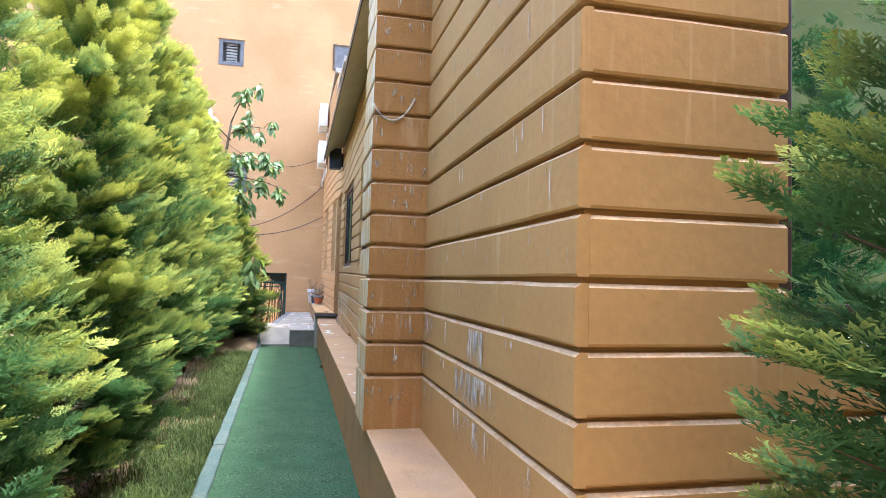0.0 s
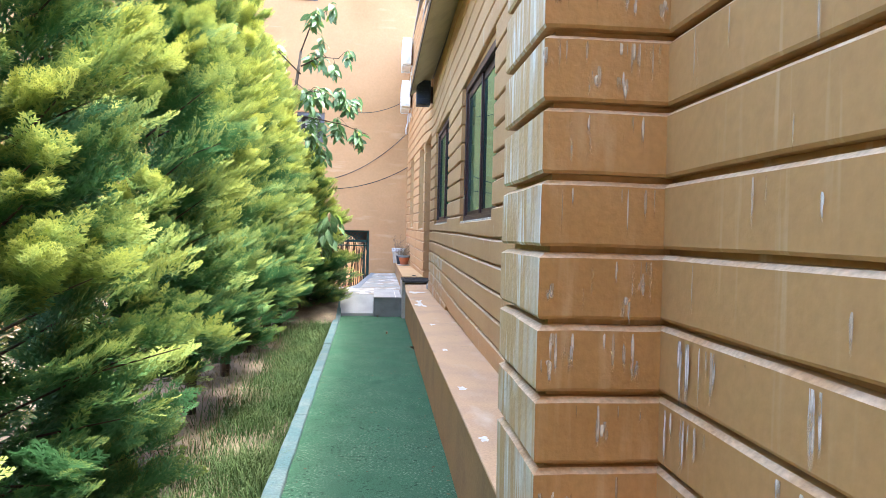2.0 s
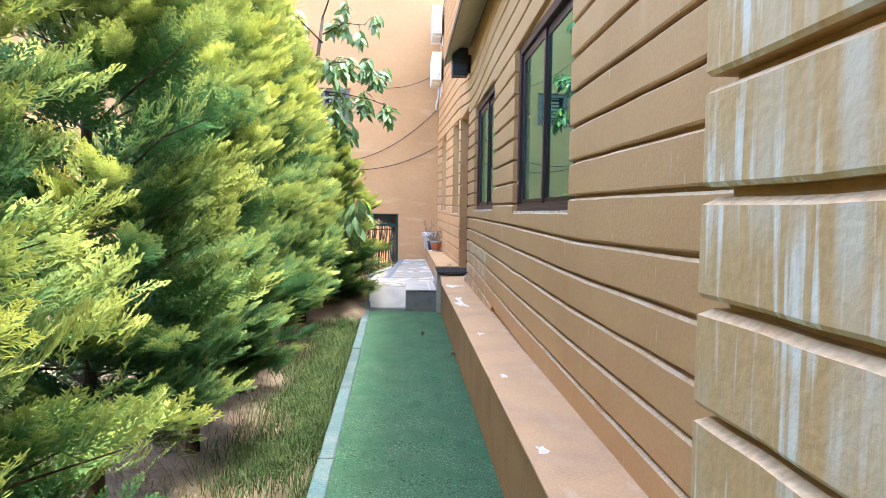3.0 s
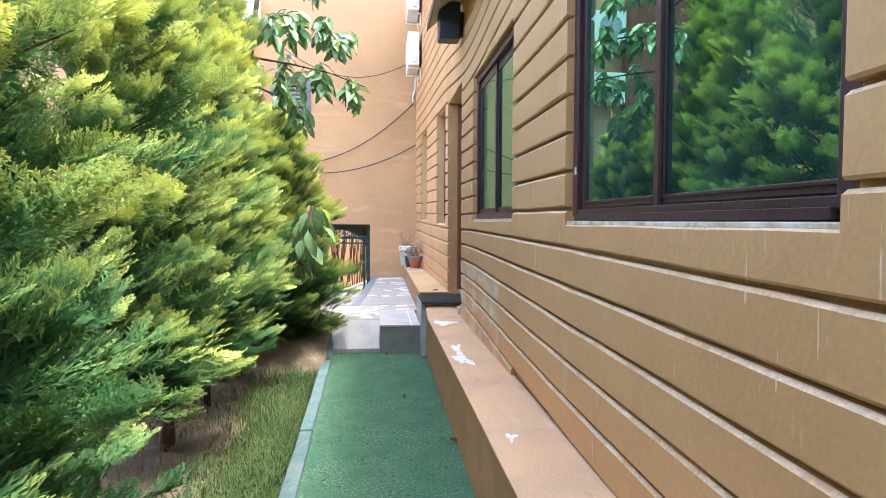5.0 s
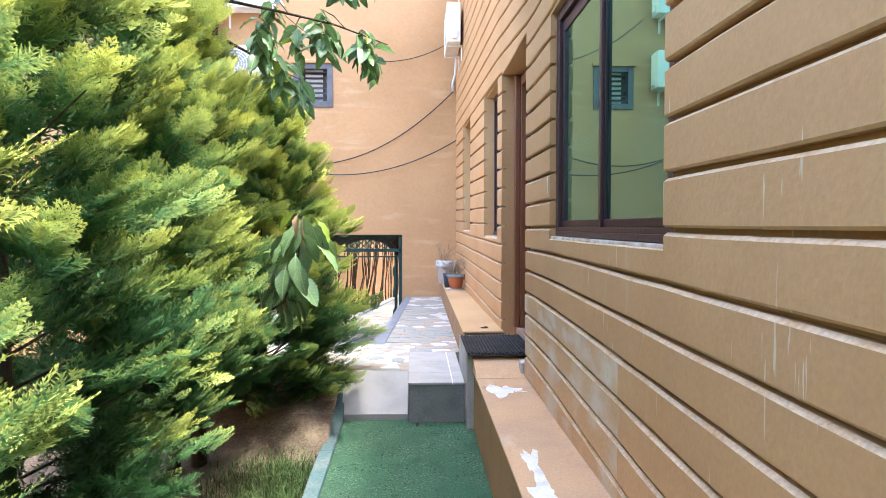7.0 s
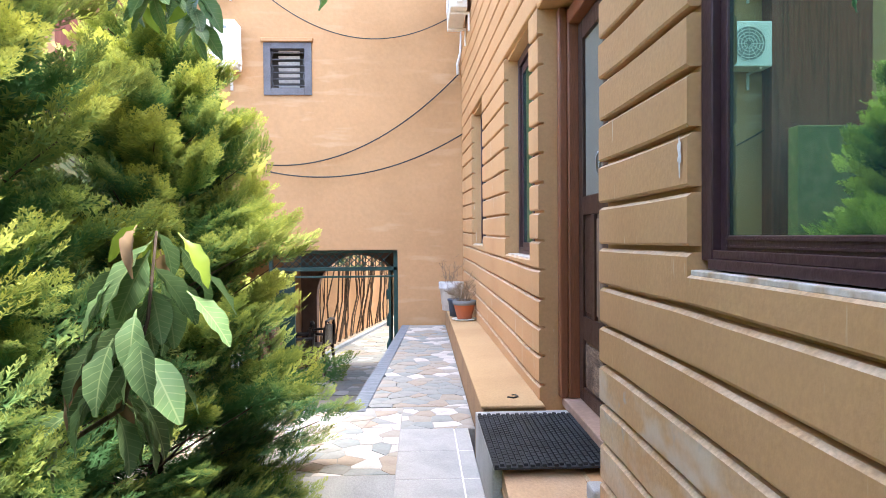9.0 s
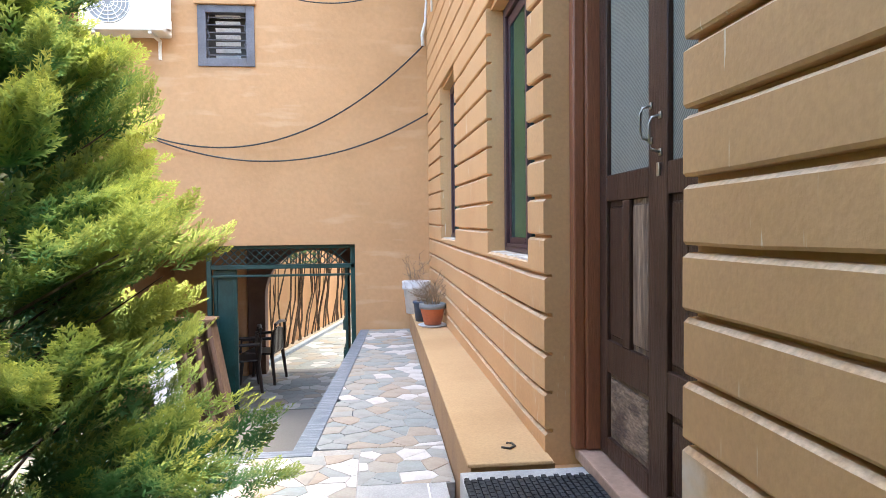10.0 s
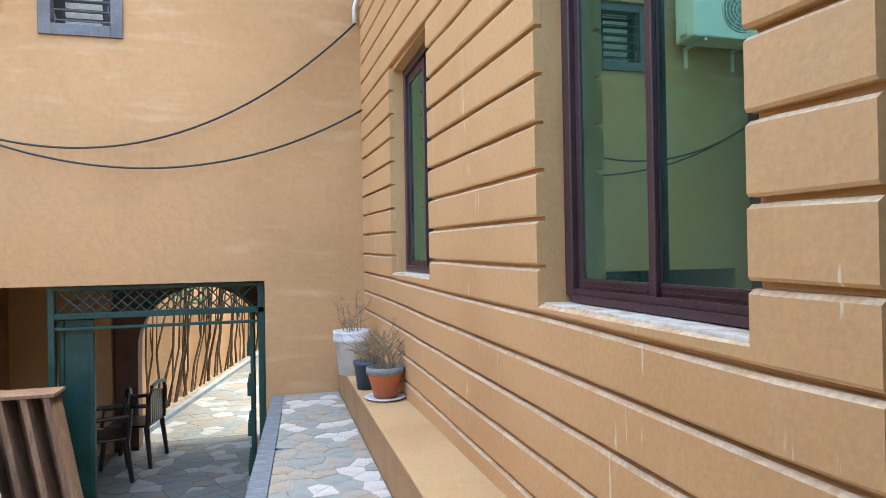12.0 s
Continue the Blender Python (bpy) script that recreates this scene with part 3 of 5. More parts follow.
runs = random.Random(31)
RUNS = [run_mesh(1.0, 1.0, s * 2.37 + 0.4) for s in range(7)]
RUN_ME = []
for m in (M_RUN, M_RUNF):
    for bmx in RUNS:
        me = bpy.data.meshes.new("lime_run")
        bmx.to_mesh(me)
        me.materials.append(m)
        RUN_ME.append(me)


def lime(parent, x, y, z, turn, w, h, faint):
    o = new("lime_run", RUN_ME[runs.randrange(7) + (7 if faint else 0)])
    o.parent = parent
    o.matrix_basis = pose(x, y, z, 0, 0, turn) @ Matrix.Diagonal((w, 1, h, 1))


def band_top(z):
    """Top of the band that holds z, in the near bay."""
    return min(near_groove(k) for k in range(0, 20) if near_groove(k) > z) - GAP / 2 - 0.016


for i in range(150):
    up = band_top(runs.uniform(0.6, 3.1))
    x = runs.uniform(0.30, 0.565)
    if i % 4:
        lime(PIL, x, 3.1935, up, 0, runs.uniform(0.004, 0.013), runs.uniform(0.03, 0.115), i % 5 < 3)
    else:
        z = up - runs.uniform(0.0, 0.07)
        for q in range(4):
            lime(PIL, x + runs.uniform(-0.012, 0.012), 3.1935 - 0.0002 * q, z - runs.uniform(0, 0.025), 0, runs.uniform(0.008, 0.022), runs.uniform(0.02, 0.06), q % 2)
for y0, z0, w, h, c in ((2.05, 0.86, 0.012, 0.10, 5), (2.25, 0.86, 0.013, 0.10, 6), (2.12, 0.69, 0.014, 0.11, 6), (2.35, 0.69, 0.010, 0.10, 5), (1.72, 0.69, 0.010, 0.09, 3), (2.7, 0.86, 0.008, 0.07, 3), (2.9, 1.02, 0.006, 0.06, 3), (1.9, 1.02, 0.008, 0.05, 2), (2.22, 1.10, 0.020, 0.13, 9), (2.30, 0.94, 0.022, 0.13, 9), (2.16, 0.94, 0.016, 0.12, 5), (2.42, 0.94, 0.012, 0.12, 4), (2.2, 0.78, 0.02, 0.12, 6)):
    for q in range(c):
        lime(WALL_S, NEAR_X - 0.0045, y0 + runs.uniform(-0.09, 0.09), band_top(z0 - 0.08), -90, w * runs.uniform(1.2, 3.0), h * runs.uniform(0.6, 1.2), q % 3 == 2)
for y0, y1, z0, c in ((2.13, 2.25, 0.98, 16), (2.13, 2.25, 0.82, 16), (2.15, 2.22, 0.66, 8), (2.38, 2.50, 0.82, 12), (2.40, 2.52, 0.66, 8), (2.66, 2.69, 0.98, 3), (2.95, 3.16, 1.0, 6), (3.02, 3.17, 0.8, 7), (2.9, 3.15, 0.65, 6)):
    for q in range(c):
        lime(WALL_S, NEAR_X - 0.0045 - 0.0001 * q, runs.uniform(y0, y1), band_top(z0), -90, runs.uniform(0.006, 0.026), runs.uniform(0.07, 0.145), q % 4 == 3)
for i in range(110):
    up = band_top(runs.uniform(0.75, 2.9))
    lime(WALL_S, NEAR_X - 0.0045, runs.uniform(1.42, 3.15), up if runs.random() < 0.6 else up - runs.uniform(0.0, 0.06), -90, runs.uniform(0.005, 0.016), runs.uniform(0.03, 0.11), i % 3 > 0)

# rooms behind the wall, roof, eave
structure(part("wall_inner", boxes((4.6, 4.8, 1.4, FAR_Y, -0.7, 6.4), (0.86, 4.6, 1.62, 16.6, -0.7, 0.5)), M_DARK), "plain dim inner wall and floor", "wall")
structure(part("roof", boxes((0.635, 4.8, 1.42, 10.95, 3.422, 3.50), (0.60, 4.6, 10.95, 13.01, 4.902, 5.0), (0.56, 4.6, 13.01, FAR_Y - 0.002, 5.352, 5.45)), M_ROOF), "flat concrete roof slab", "roof")
ev = bmesh.new()
for y0, y1 in ((1.0, 10.92),):
    vs = [bm_v for bm_v in (ev.verts.new(c) for c in ((0.33, y0, 3.16), (0.33, y1, 3.16), (0.63, y1, 3.40), (0.63, y0, 3.40), (0.33, y0, 3.24), (0.33, y1, 3.24), (0.63, y1, 3.48), (0.63, y0, 3.48)))]
    for f in ((0, 1, 2, 3), (7, 6, 5, 4), (0, 4, 5, 1), (2, 6, 7, 3), (1, 5, 6, 2), (0, 3, 7, 4)):
        ev.faces.new([vs[i] for i in f])
EAVE = structure(part("eave", ev, M_SOFFIT), "sloping pale green-grey painted roof eave", "eave")
part("fascia", boxes((0.318, 0.328, 1.0, 10.93, 3.145, 3.215), bevel=0.003), M_FASCIA, EAVE, "dark brown fascia board")

# far building across the end of the path
ARCH = (-2.94, -0.30, 1.265)
far = boxes((-9.0, ARCH[0], FAR_Y, FAR_Y + 0.3, -0.72, 9.5), (ARCH[1], 0.60, FAR_Y, FAR_Y + 0.3, -0.72, 9.5), (0.60, 6.0, FAR_Y + 0.001, FAR_Y + 0.3, -0.72, 9.5))
HOLES = [(-1.95, -1.40, 3.28, 3.90), (-2.14, -1.60, 6.48, 7.08), (0.66, 1.20, 6.60, 7.25)]
xs = [ARCH[0], HOLES[1][0], HOLES[0][0], HOLES[1][1], HOLES[0][1], ARCH[1]]
for a, b in zip(xs, xs[1:]):
    zs = [ARCH[2]]
    for h in sorted((h for h in HOLES if h[0] <= a + 1e-6 and h[1] >= b - 1e-6), key=lambda h: h[2]):
        zs += [h[2], h[3]]
    zs.append(9.5)
    for z0, z1 in zip(zs[::2], zs[1::2]):
        box(far, a, b, FAR_Y, FAR_Y + 0.3, z0, z1)
WALL_N = structure(part("wall_north", far, M_FAR), "tall peach-ochre rendered building wall, smooth and faintly patched", "wall")

# passage behind the gate opening
# Unseen mass over the passage, added to keep sky light off the alley.
structure(part("wall_upper", boxes((-9.0, 6.0, 17.004, 19.1, 1.704, 9.5)), M_FAR), "unseen peach building mass over the passage, blocking sky light", "wall")
for nm, dims, lab in (("wall_passage_west", (-3.2, ARCH[0] - 0.004, 17.0, 19.2, -0.72, 1.446), "shaded plaster passage wall"), ("wall_passage_east", (ARCH[1] + 0.004, 0.2, 17.0, 18.876, -0.72, 1.446), "shaded plaster passage wall"),
                      ("ceiling_passage", (-3.2, 0.2, 17.0, 19.2, 1.45, 1.7), "plaster ceiling of the gate passage"), ("wall_passage_end", (-2.94, -1.95, 18.8, 19.1, -0.72, 1.446), "shaded plaster wall at the passage end")):
    structure(part(nm, boxes(dims), M_FAR), lab, nm.split("_")[0])
am = bmesh.new()
AC_X, AC_R, AC_Z = -1.02, 0.68, 0.46
arcp = [(AC_X + AC_R * math.cos(a), AC_Z + AC_R * math.sin(a)) for a in np.linspace(0, math.pi, 25)]
for (xa, za), (xb, zb) in zip(arcp, arcp[1:]):
    fr = [am.verts.new(c) for c in ((xa, 18.88, za), (xb, 18.88, zb), (xb, 18.88, 1.45), (xa, 18.88, 1.45), (xa, 19.12, za), (xb, 19.12, zb), (xb, 19.12, 1.45), (xa, 19.12, 1.45))]
    for f in ((0, 1, 2, 3), (7, 6, 5, 4), (1, 0, 4, 5)):
        am.faces.new([fr[i] for i in f])
box(am, -1.946, AC_X - AC_R, 18.88, 19.12, -0.72, 1.45)
box(am, AC_X + AC_R, -0.29, 18.88, 19.12, -0.72, 1.45)
bmesh.ops.recalc_face_normals(am, faces=am.faces)
structure(part("arch", am, mat("brown_arch", (0.13, 0.07, 0.045), 0.8)), "dark brown round arch in the passage", "arch")

# alley beyond
al = bmesh.new()
v = [al.verts.new(c) for c in ((-2.15, 19.12, -0.72), (-0.4, 27.6, -0.72), (-0.4, 27.6, 2.6), (-2.15, 19.12, 2.6), (-2.35, 19.12, -0.72), (-0.6, 27.7, -0.72), (-0.6, 27.7, 2.6), (-2.35, 19.12, 2.6))]
for f in ((0, 1, 2, 3), (7, 6, 5, 4), (3, 2, 6, 7), (0, 3, 7, 4), (1, 5, 6, 2)):
    al.faces.new([v[i] for i in f])
structure(part("wall_alley", al, M_FAR), "sunlit peach alley wall behind climbing stems", "wall")
structure(part("wall_alley_end", boxes((-0.7, 4.0, 27.6, 27.8, -0.72, 2.6), (3.6, 3.8, 19.2, 27.6, -0.72, 3.0)), M_FAR), "peach wall closing the alley", "wall")

sk = bmesh.new()
for a, b, h in ((0.0, 0.24, 0.012), (0.24, 0.33, 0.05)):
    v = [sk.verts.new((x0 + o, y, z)) for y, x0 in ((19.13, -2.148), (27.55, -0.41)) for o, z in ((a, -0.69), (b, -0.69), (b, -0.675 + h), (a, -0.675 + h))]
    for f in ((0, 1, 2, 3), (7, 6, 5, 4), (0, 3, 7, 4), (2, 1, 5, 6), (3, 2, 6, 7)):
        sk.faces.new([v[i] for i in f]).material_index = 0 if b < 0.3 else 1
bmesh.ops.recalc_face_normals(sk, faces=sk.faces)
structure(part("alley_kerb", sk, M_STRAWSOIL), "blue-grey kerb and dry soil strip along the alley wall", "kerb").data.materials.append(M_BORDER)

# garden wall behind the hedge; unseen tall wall behind the walker blocks sky light
structure(part("wall_west", boxes((-4.7, -4.5, -4.4, FAR_Y, -0.72, 2.4)), M_FAR), "plain peach wall added to close off the garden", "wall")
structure(part("wall_back", boxes((-4.5, 14.0, -4.4, -4.2, -0.72, 10.5), (13.8, 14.0, -4.2, 4.0, -0.72, 4.0)), M_FAR), "plain peach wall added to close off the garden", "wall")

# ground
gs = bmesh.new()
box(gs, -300, 300, -300, 300, -1.2, -0.70)
structure(part("ground", gs, M_SOIL), "bare earth reaching to the distance", "ground")
structure(part("driveway", boxes((-4.5, -0.25, 12.70, 16.95, -0.72, -0.68)), M_CONC), "pale concrete drive in front of the gate", "driveway")
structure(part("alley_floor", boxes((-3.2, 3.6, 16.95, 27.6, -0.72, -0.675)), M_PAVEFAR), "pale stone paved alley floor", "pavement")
bed = bmesh.new()
nx, ny = 26, 60
def rise(y, a, b, h):
    f = min(1.0, max(0.0, (y - a) / (b - a)))
    return h * f * f * (3 - 2 * f)


grid = [[bed.verts.new((-4.5 + 3.86 * i / nx, y, -0.075 + 0.03 * noise.noise((i * 0.5, j * 0.6, 0)) + rise(y, 10.2, 11.3, 0.27))) for i in range(nx + 1)] for j in range(ny + 1) for y in (-6 + 17.48 * j / ny,)]
for ra, rb in zip(grid, grid[1:]):
    for i in range(nx):
        bed.faces.new((ra[i], ra[i + 1], rb[i + 1], rb[i]))
structure(part("garden_bed", bed, M_SOIL, smooth=True), "dry brown soil of the planting bed", "ground")
structure(part("bed_base", boxes((-4.5, 0.3, -6, 11.19, -0.70, -0.10), (-4.5, -1.5, 11.19, 12.70, -0.70, -0.10)), M_SOIL), "earth under the planting bed", "ground")


def kerb_x(y):
    return -0.41 - 0.0168 * y


cp = bmesh.new()
rows = []
for j in range(61):
    y = -5.9 + 17.08 * j / 60
    rows.append([cp.verts.new((x, y, 0.006 * noise.noise((x * 3, y * 2, 4)) - (0.006 if i == 0 else 0))) for i, x in enumerate(np.linspace(kerb_x(y) - 0.02, 0.322, 9))])
for ra, rb in zip(rows, rows[1:]):
    for i in range(8):
        cp.faces.new((ra[i], ra[i + 1], rb[i + 1], rb[i]))
structure(part("turf_carpet", cp, M_CARPET, smooth=True), "worn green artificial turf runner on the path", "carpet")
structure(part("path_base", boxes((-0.46, 0.32, -5.9, 11.18, -0.095, -0.02)), M_SLABF), "concrete path under the turf", "path")
KERB = thing("kerb", "row of teal-painted concrete kerb blocks, chipped", "kerb", kind="structure")
y = -0.9
while y < 11.2:
    L = min(rng.uniform(1.3, 2.4), max(0.3, 11.52 - y))
    b = bmesh.new()
    top = rng.uniform(0.014, 0.024)
    n = int(L / 0.15)
    box(b, -0.085, 0.0, 0.003, L - 0.003, -0.09, top, bevel=0.012)
    bmesh.ops.subdivide_edges(b, edges=[e for e in b.edges if abs(e.verts[0].co.y - e.verts[1].co.y) > 0.5], cuts=n)
    for vv in b.verts:
        vv.co.x += kerb_x(y + vv.co.y) + 0.006 * noise.noise((vv.co.y * 4 + y, vv.co.x * 20, 1))
        vv.co.y += y
        vv.co.z += rise(vv.co.y, 11.05, 11.6, 0.235)
    part("kerb_block", b, M_KERB, KERB)
    y += L

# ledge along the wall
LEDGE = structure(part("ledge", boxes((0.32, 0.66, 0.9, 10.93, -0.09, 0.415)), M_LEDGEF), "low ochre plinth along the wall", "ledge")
part("ledge_top", boxes((0.305, 0.645, 0.9, 10.93, 0.417, 0.432), bevel=0.005), M_LEDGE, LEDGE, "pinkish screed top, spotted white")
# Wedge added on the ledge to hide most of the step's dark front.
fl = bmesh.new()
prism(fl, (10.60, 10.931), lambda y: 0.31, 0.62, 0.431, 0.434)
for vv in fl.verts:
    if vv.co.y > 10.9 and vv.co.z > 0.433:
        vv.co.z = 0.508
bmesh.ops.recalc_face_normals(fl, faces=fl.faces)
part("mortar_fillet", fl, M_LEDGE, LEDGE, "pinkish wedge added up to the step")
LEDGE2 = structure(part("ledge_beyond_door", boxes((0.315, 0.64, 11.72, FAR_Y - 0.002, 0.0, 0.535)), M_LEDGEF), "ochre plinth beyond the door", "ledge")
part("ledge_top", boxes((0.30, 0.63, 11.70, FAR_Y - 0.004, 0.537, 0.552), bevel=0.005), M_LEDGE2, LEDGE2, "smooth yellow-ochre painted top")
STEP = structure(part("door_step", boxes((0.27, 0.82, 10.932, 11.698, 0.0, 0.525), bevel=0.006), M_SLAB), "pale concrete door step", "step")
structure(part("threshold", boxes((0.738, 0.86, 10.64, 11.79, 0.527, 0.575), bevel=0.006), M_SILLR), "worn pink stone door threshold", "threshold")


# white splashes and droppings on the plinth
def blob(x, y, z, rx, ry, seed):
    bm = bmesh.new()
    n = 22
    top = [bm.verts.new((x + rx * c * w, y + ry * s * w, z + 0.002)) for c, s, w in ((math.cos(a), math.sin(a), 0.65 + 0.75 * noise.noise((math.cos(a) * 1.7 + seed, math.sin(a) * 1.7, seed))) for a in [2 * math.pi * i / n for i in range(n)])]
    c = bm.verts.new((x, y, z + 0.004))
    for i in range(n):
        bm.faces.new((top[i], top[(i + 1) % n], c))
    return bm


for i, (x, y, rx, ry) in enumerate(((0.40, 8.86, 0.085, 0.20), (0.40, 9.15, 0.055, 0.26), (0.43, 8.72, 0.05, 0.10), (0.44, 10.3, 0.10, 0.18), (0.37, 5.02, 0.03, 0.05), (0.35, 4.22, 0.03, 0.045), (0.39, 6.1, 0.025, 0.05), (0.40, 7.3, 0.03, 0.07), (0.50, 10.3, 0.09, 0.07), (0.36, 3.85, 0.02, 0.03))):
    part("lime_splash", blob(x, y, 0.432, rx, ry, i * 3.1), M_WHITE, LEDGE, "white lime splash")

# paving beyond the turf
RAMP = bmesh.new()
rv = [RAMP.verts.new(c) for c in ((-0.62, 11.20, 0.035), (-0.135, 11.20, 0.035), (-0.135, 11.48, 0.285), (-0.62, 11.48, 0.285), (-0.62, 11.20, -0.1), (-0.135, 11.20, -0.1), (-0.135, 11.48, -0.1), (-0.62, 11.48, -0.1))]
for f in ((0, 1, 2, 3), (0, 4, 5, 1), (1, 5, 6, 2), (3, 2, 6, 7), (0, 3, 7, 4)):
    RAMP.faces.new([rv[i] for i in f])
structure(part("ramp", RAMP, M_SLAB), "pale stone ramp up to the paving", "ramp")
BLOCK = structure(part("landing", boxes((-0.13, 0.266, 11.10, 12.20, -0.1, 0.27)), M_SLABF), "grey concrete landing step", "step")
for y0, y1 in ((11.09, 11.404), (11.41, 11.80), (11.806, 12.20)):
    part("slab", boxes((-0.134, 0.180, y0, y1, 0.272, 0.290), bevel=0.003), M_SLAB, BLOCK, "pale smooth stone slab")
    part("slab", boxes((0.188, 0.268, y0, y1, 0.272, 0.289), bevel=0.003), M_SLAB, BLOCK, "pale smooth stone slab")
part("joint", boxes((-0.132, 0.266, 11.095, 12.195, 0.272, 0.2875)), M_WHITE, BLOCK, "white joint mortar")
structure(part("paving_bed", boxes((-1.50, -0.135, 11.485, 12.70, -0.1, 0.2832), (-0.135, 0.31, 12.205, 12.70, -0.1, 0.2832), (-0.18, 0.31, 12.705, FAR_Y - 0.002, -0.7, 0.2832)), M_GROUT), "mortar bed of the paving", "pavement")


def border_x(y, inner):
    f = (y - 12.7) / (FAR_Y - 12.7)
    return (-0.375 + 0.225 * f) if inner else (-0.485 + 0.235 * f)


bb = bmesh.new()
v = [bb.verts.new(c) for y in (12.71, FAR_Y - 0.003) for c in ((border_x(y, 0), y, -0.7), (border_x(y, 1), y, -0.7), (border_x(y, 1), y, 0.286), (border_x(y, 0), y, 0.286))]
for f in ((0, 1, 2, 3), (7, 6, 5, 4), (0, 3, 7, 4), (2, 1, 5, 6), (3, 2, 6, 7)):
    bb.faces.new([v[i] for i in f])
bmesh.ops.recalc_face_normals(bb, faces=bb.faces)
box(bb, -1.5, -0.376, 12.62, 12.708, -0.7, 0.287)
structure(part("border_strip", bb, M_BORDER), "blue-grey slate border of the raised paving", "border")

# ---- windows and door ----
def window_unit(name, y0, y1, z0, z1, x, mull, label):
    """A sliding window set back in the wall: frame, track, two sashes with panes, sill."""
    w = thing(name, label, "window", (x, (y0 + y1) / 2, z0), kind="structure")
    cx, cy, cz = w.location
    def put(nm, bm, m, parent=w, label=""):
        bmesh.ops.translate(bm, verts=bm.verts, vec=(-cx, -cy, -cz))
        return part(nm, bm, m, parent, label)
    t = 0.055
    put("window_frame", boxes((x - 0.03, x + 0.05, y0, y0 + t, z0 + 0.03, z1), (x - 0.03, x + 0.05, y1 - t, y1, z0 + 0.03, z1), (x - 0.03, x + 0.05, y0 + t, y1 - t, z1 - t, z1), bevel=0.004), M_FRAME)
    put("track", boxes((x - 0.04, x + 0.05, y0 + t, y1 - t, z0 + 0.012, z0 + 0.035), (x - 0.028, x - 0.02, y0 + t, y1 - t, z0 + 0.035, z0 + 0.055), (x + 0.005, x + 0.012, y0 + t, y1 - t, z0 + 0.035, z0 + 0.055), bevel=0.002), M_FRAME)
    for a, b, dx in ((y0 + t, mull + 0.016, 0.006), (mull - 0.016, y1 - t, -0.010)):
        s = put("sash", boxes((x + dx, x + dx + 0.015, a, a + 0.032, z0 + 0.036, z1 - t), (x + dx, x + dx + 0.015, b - 0.032, b, z0 + 0.036, z1 - t), (x + dx, x + dx + 0.015, a + 0.032, b - 0.032, z0 + 0.036, z0 + 0.088), (x + dx, x + dx + 0.015, a + 0.032, b - 0.032, z1 - t - 0.06, z1 - t), bevel=0.003), M_FRAME)
        put("rail_bead", boxes(*[(x + dx - 0.004, x + dx, a + 0.034, b - 0.034, z0 + 0.046 + 0.016 * q, z0 + 0.050 + 0.016 * q) for q in range(3)]), M_FRAME, s)
        p = put("pane", boxes((x + dx + 0.006, x + dx + 0.009, a + 0.032, b - 0.032, z0 + 0.088, z1 - t - 0.06)), M_GLASS, s, "green tinted reflective pane")
        p.visible_shadow = False
    put("window_sill", boxes((wx(y0) + 0.006, x + 0.05, y0 + 0.002, y1 - 0.002, z0 - 0.006, z0 + 0.008), bevel=0.003), M_SILL, w, "chipped white sill")
    return w


for i, (y0, y1, z0, z1) in enumerate(OPENINGS):
    if i == 2:
        continue
    x = wx(y0) + (0.062 if i < 2 else 0.115)
    window_unit("window_%d" % (i + 1), y0, y1, z0, z1, x, y0 + (y1 - y0) * (0.53 if i < 2 else 0.5), "dark-framed sliding window with green reflective glass in ochre wall")

# window in the south return
w0 = thing("window_6", "dark-framed window with green reflective glass", "window", (1.9, 1.48, W0[2]), kind="structure")
def sub(bm, ob):
    bmesh.ops.translate(bm, verts=bm.verts, vec=-Vector(ob.location))
    return bm
part("window_frame", sub(boxes((W0[0], W0[0] + 0.07, 1.45, 1.53, W0[2], W0[3]), (W0[1] - 0.07, W0[1], 1.45, 1.53, W0[2], W0[3]), (W0[0] + 0.07, W0[1] - 0.07, 1.45, 1.53, W0[2], W0[2] + 0.08), (W0[0] + 0.07, W0[1] - 0.07, 1.45, 1.53, W0[3] - 0.08, W0[3]), (1.92, 1.98, 1.46, 1.52, W0[2] + 0.08, W0[3] - 0.08), bevel=0.004), w0), M_FRAME, w0)
for a, b in ((W0[0] + 0.07, 1.92), (1.98, W0[1] - 0.07)):
    p = part("pane", sub(boxes((a, b, 1.485, 1.49, W0[2] + 0.08, W0[3] - 0.08)), w0), M_GLASS, w0, "green tinted reflective pane")
    p.visible_shadow = False
part("window_sill", sub(boxes((W0[0], W0[1], 1.388, 1.54, W0[2] - 0.03, W0[2] - 0.002), bevel=0.003), w0), M_WHITE, w0, "white window sill")

# small labels stuck to the window frame and a patch on the wall
part("frame_label", sub(boxes((wx(7) + 0.028, wx(7) + 0.0315, 7.250, 7.268, 1.52, 1.55)), bpy.data.objects["window_1"]), M_WHITE, bpy.data.objects["window_1"], "small white sticker")

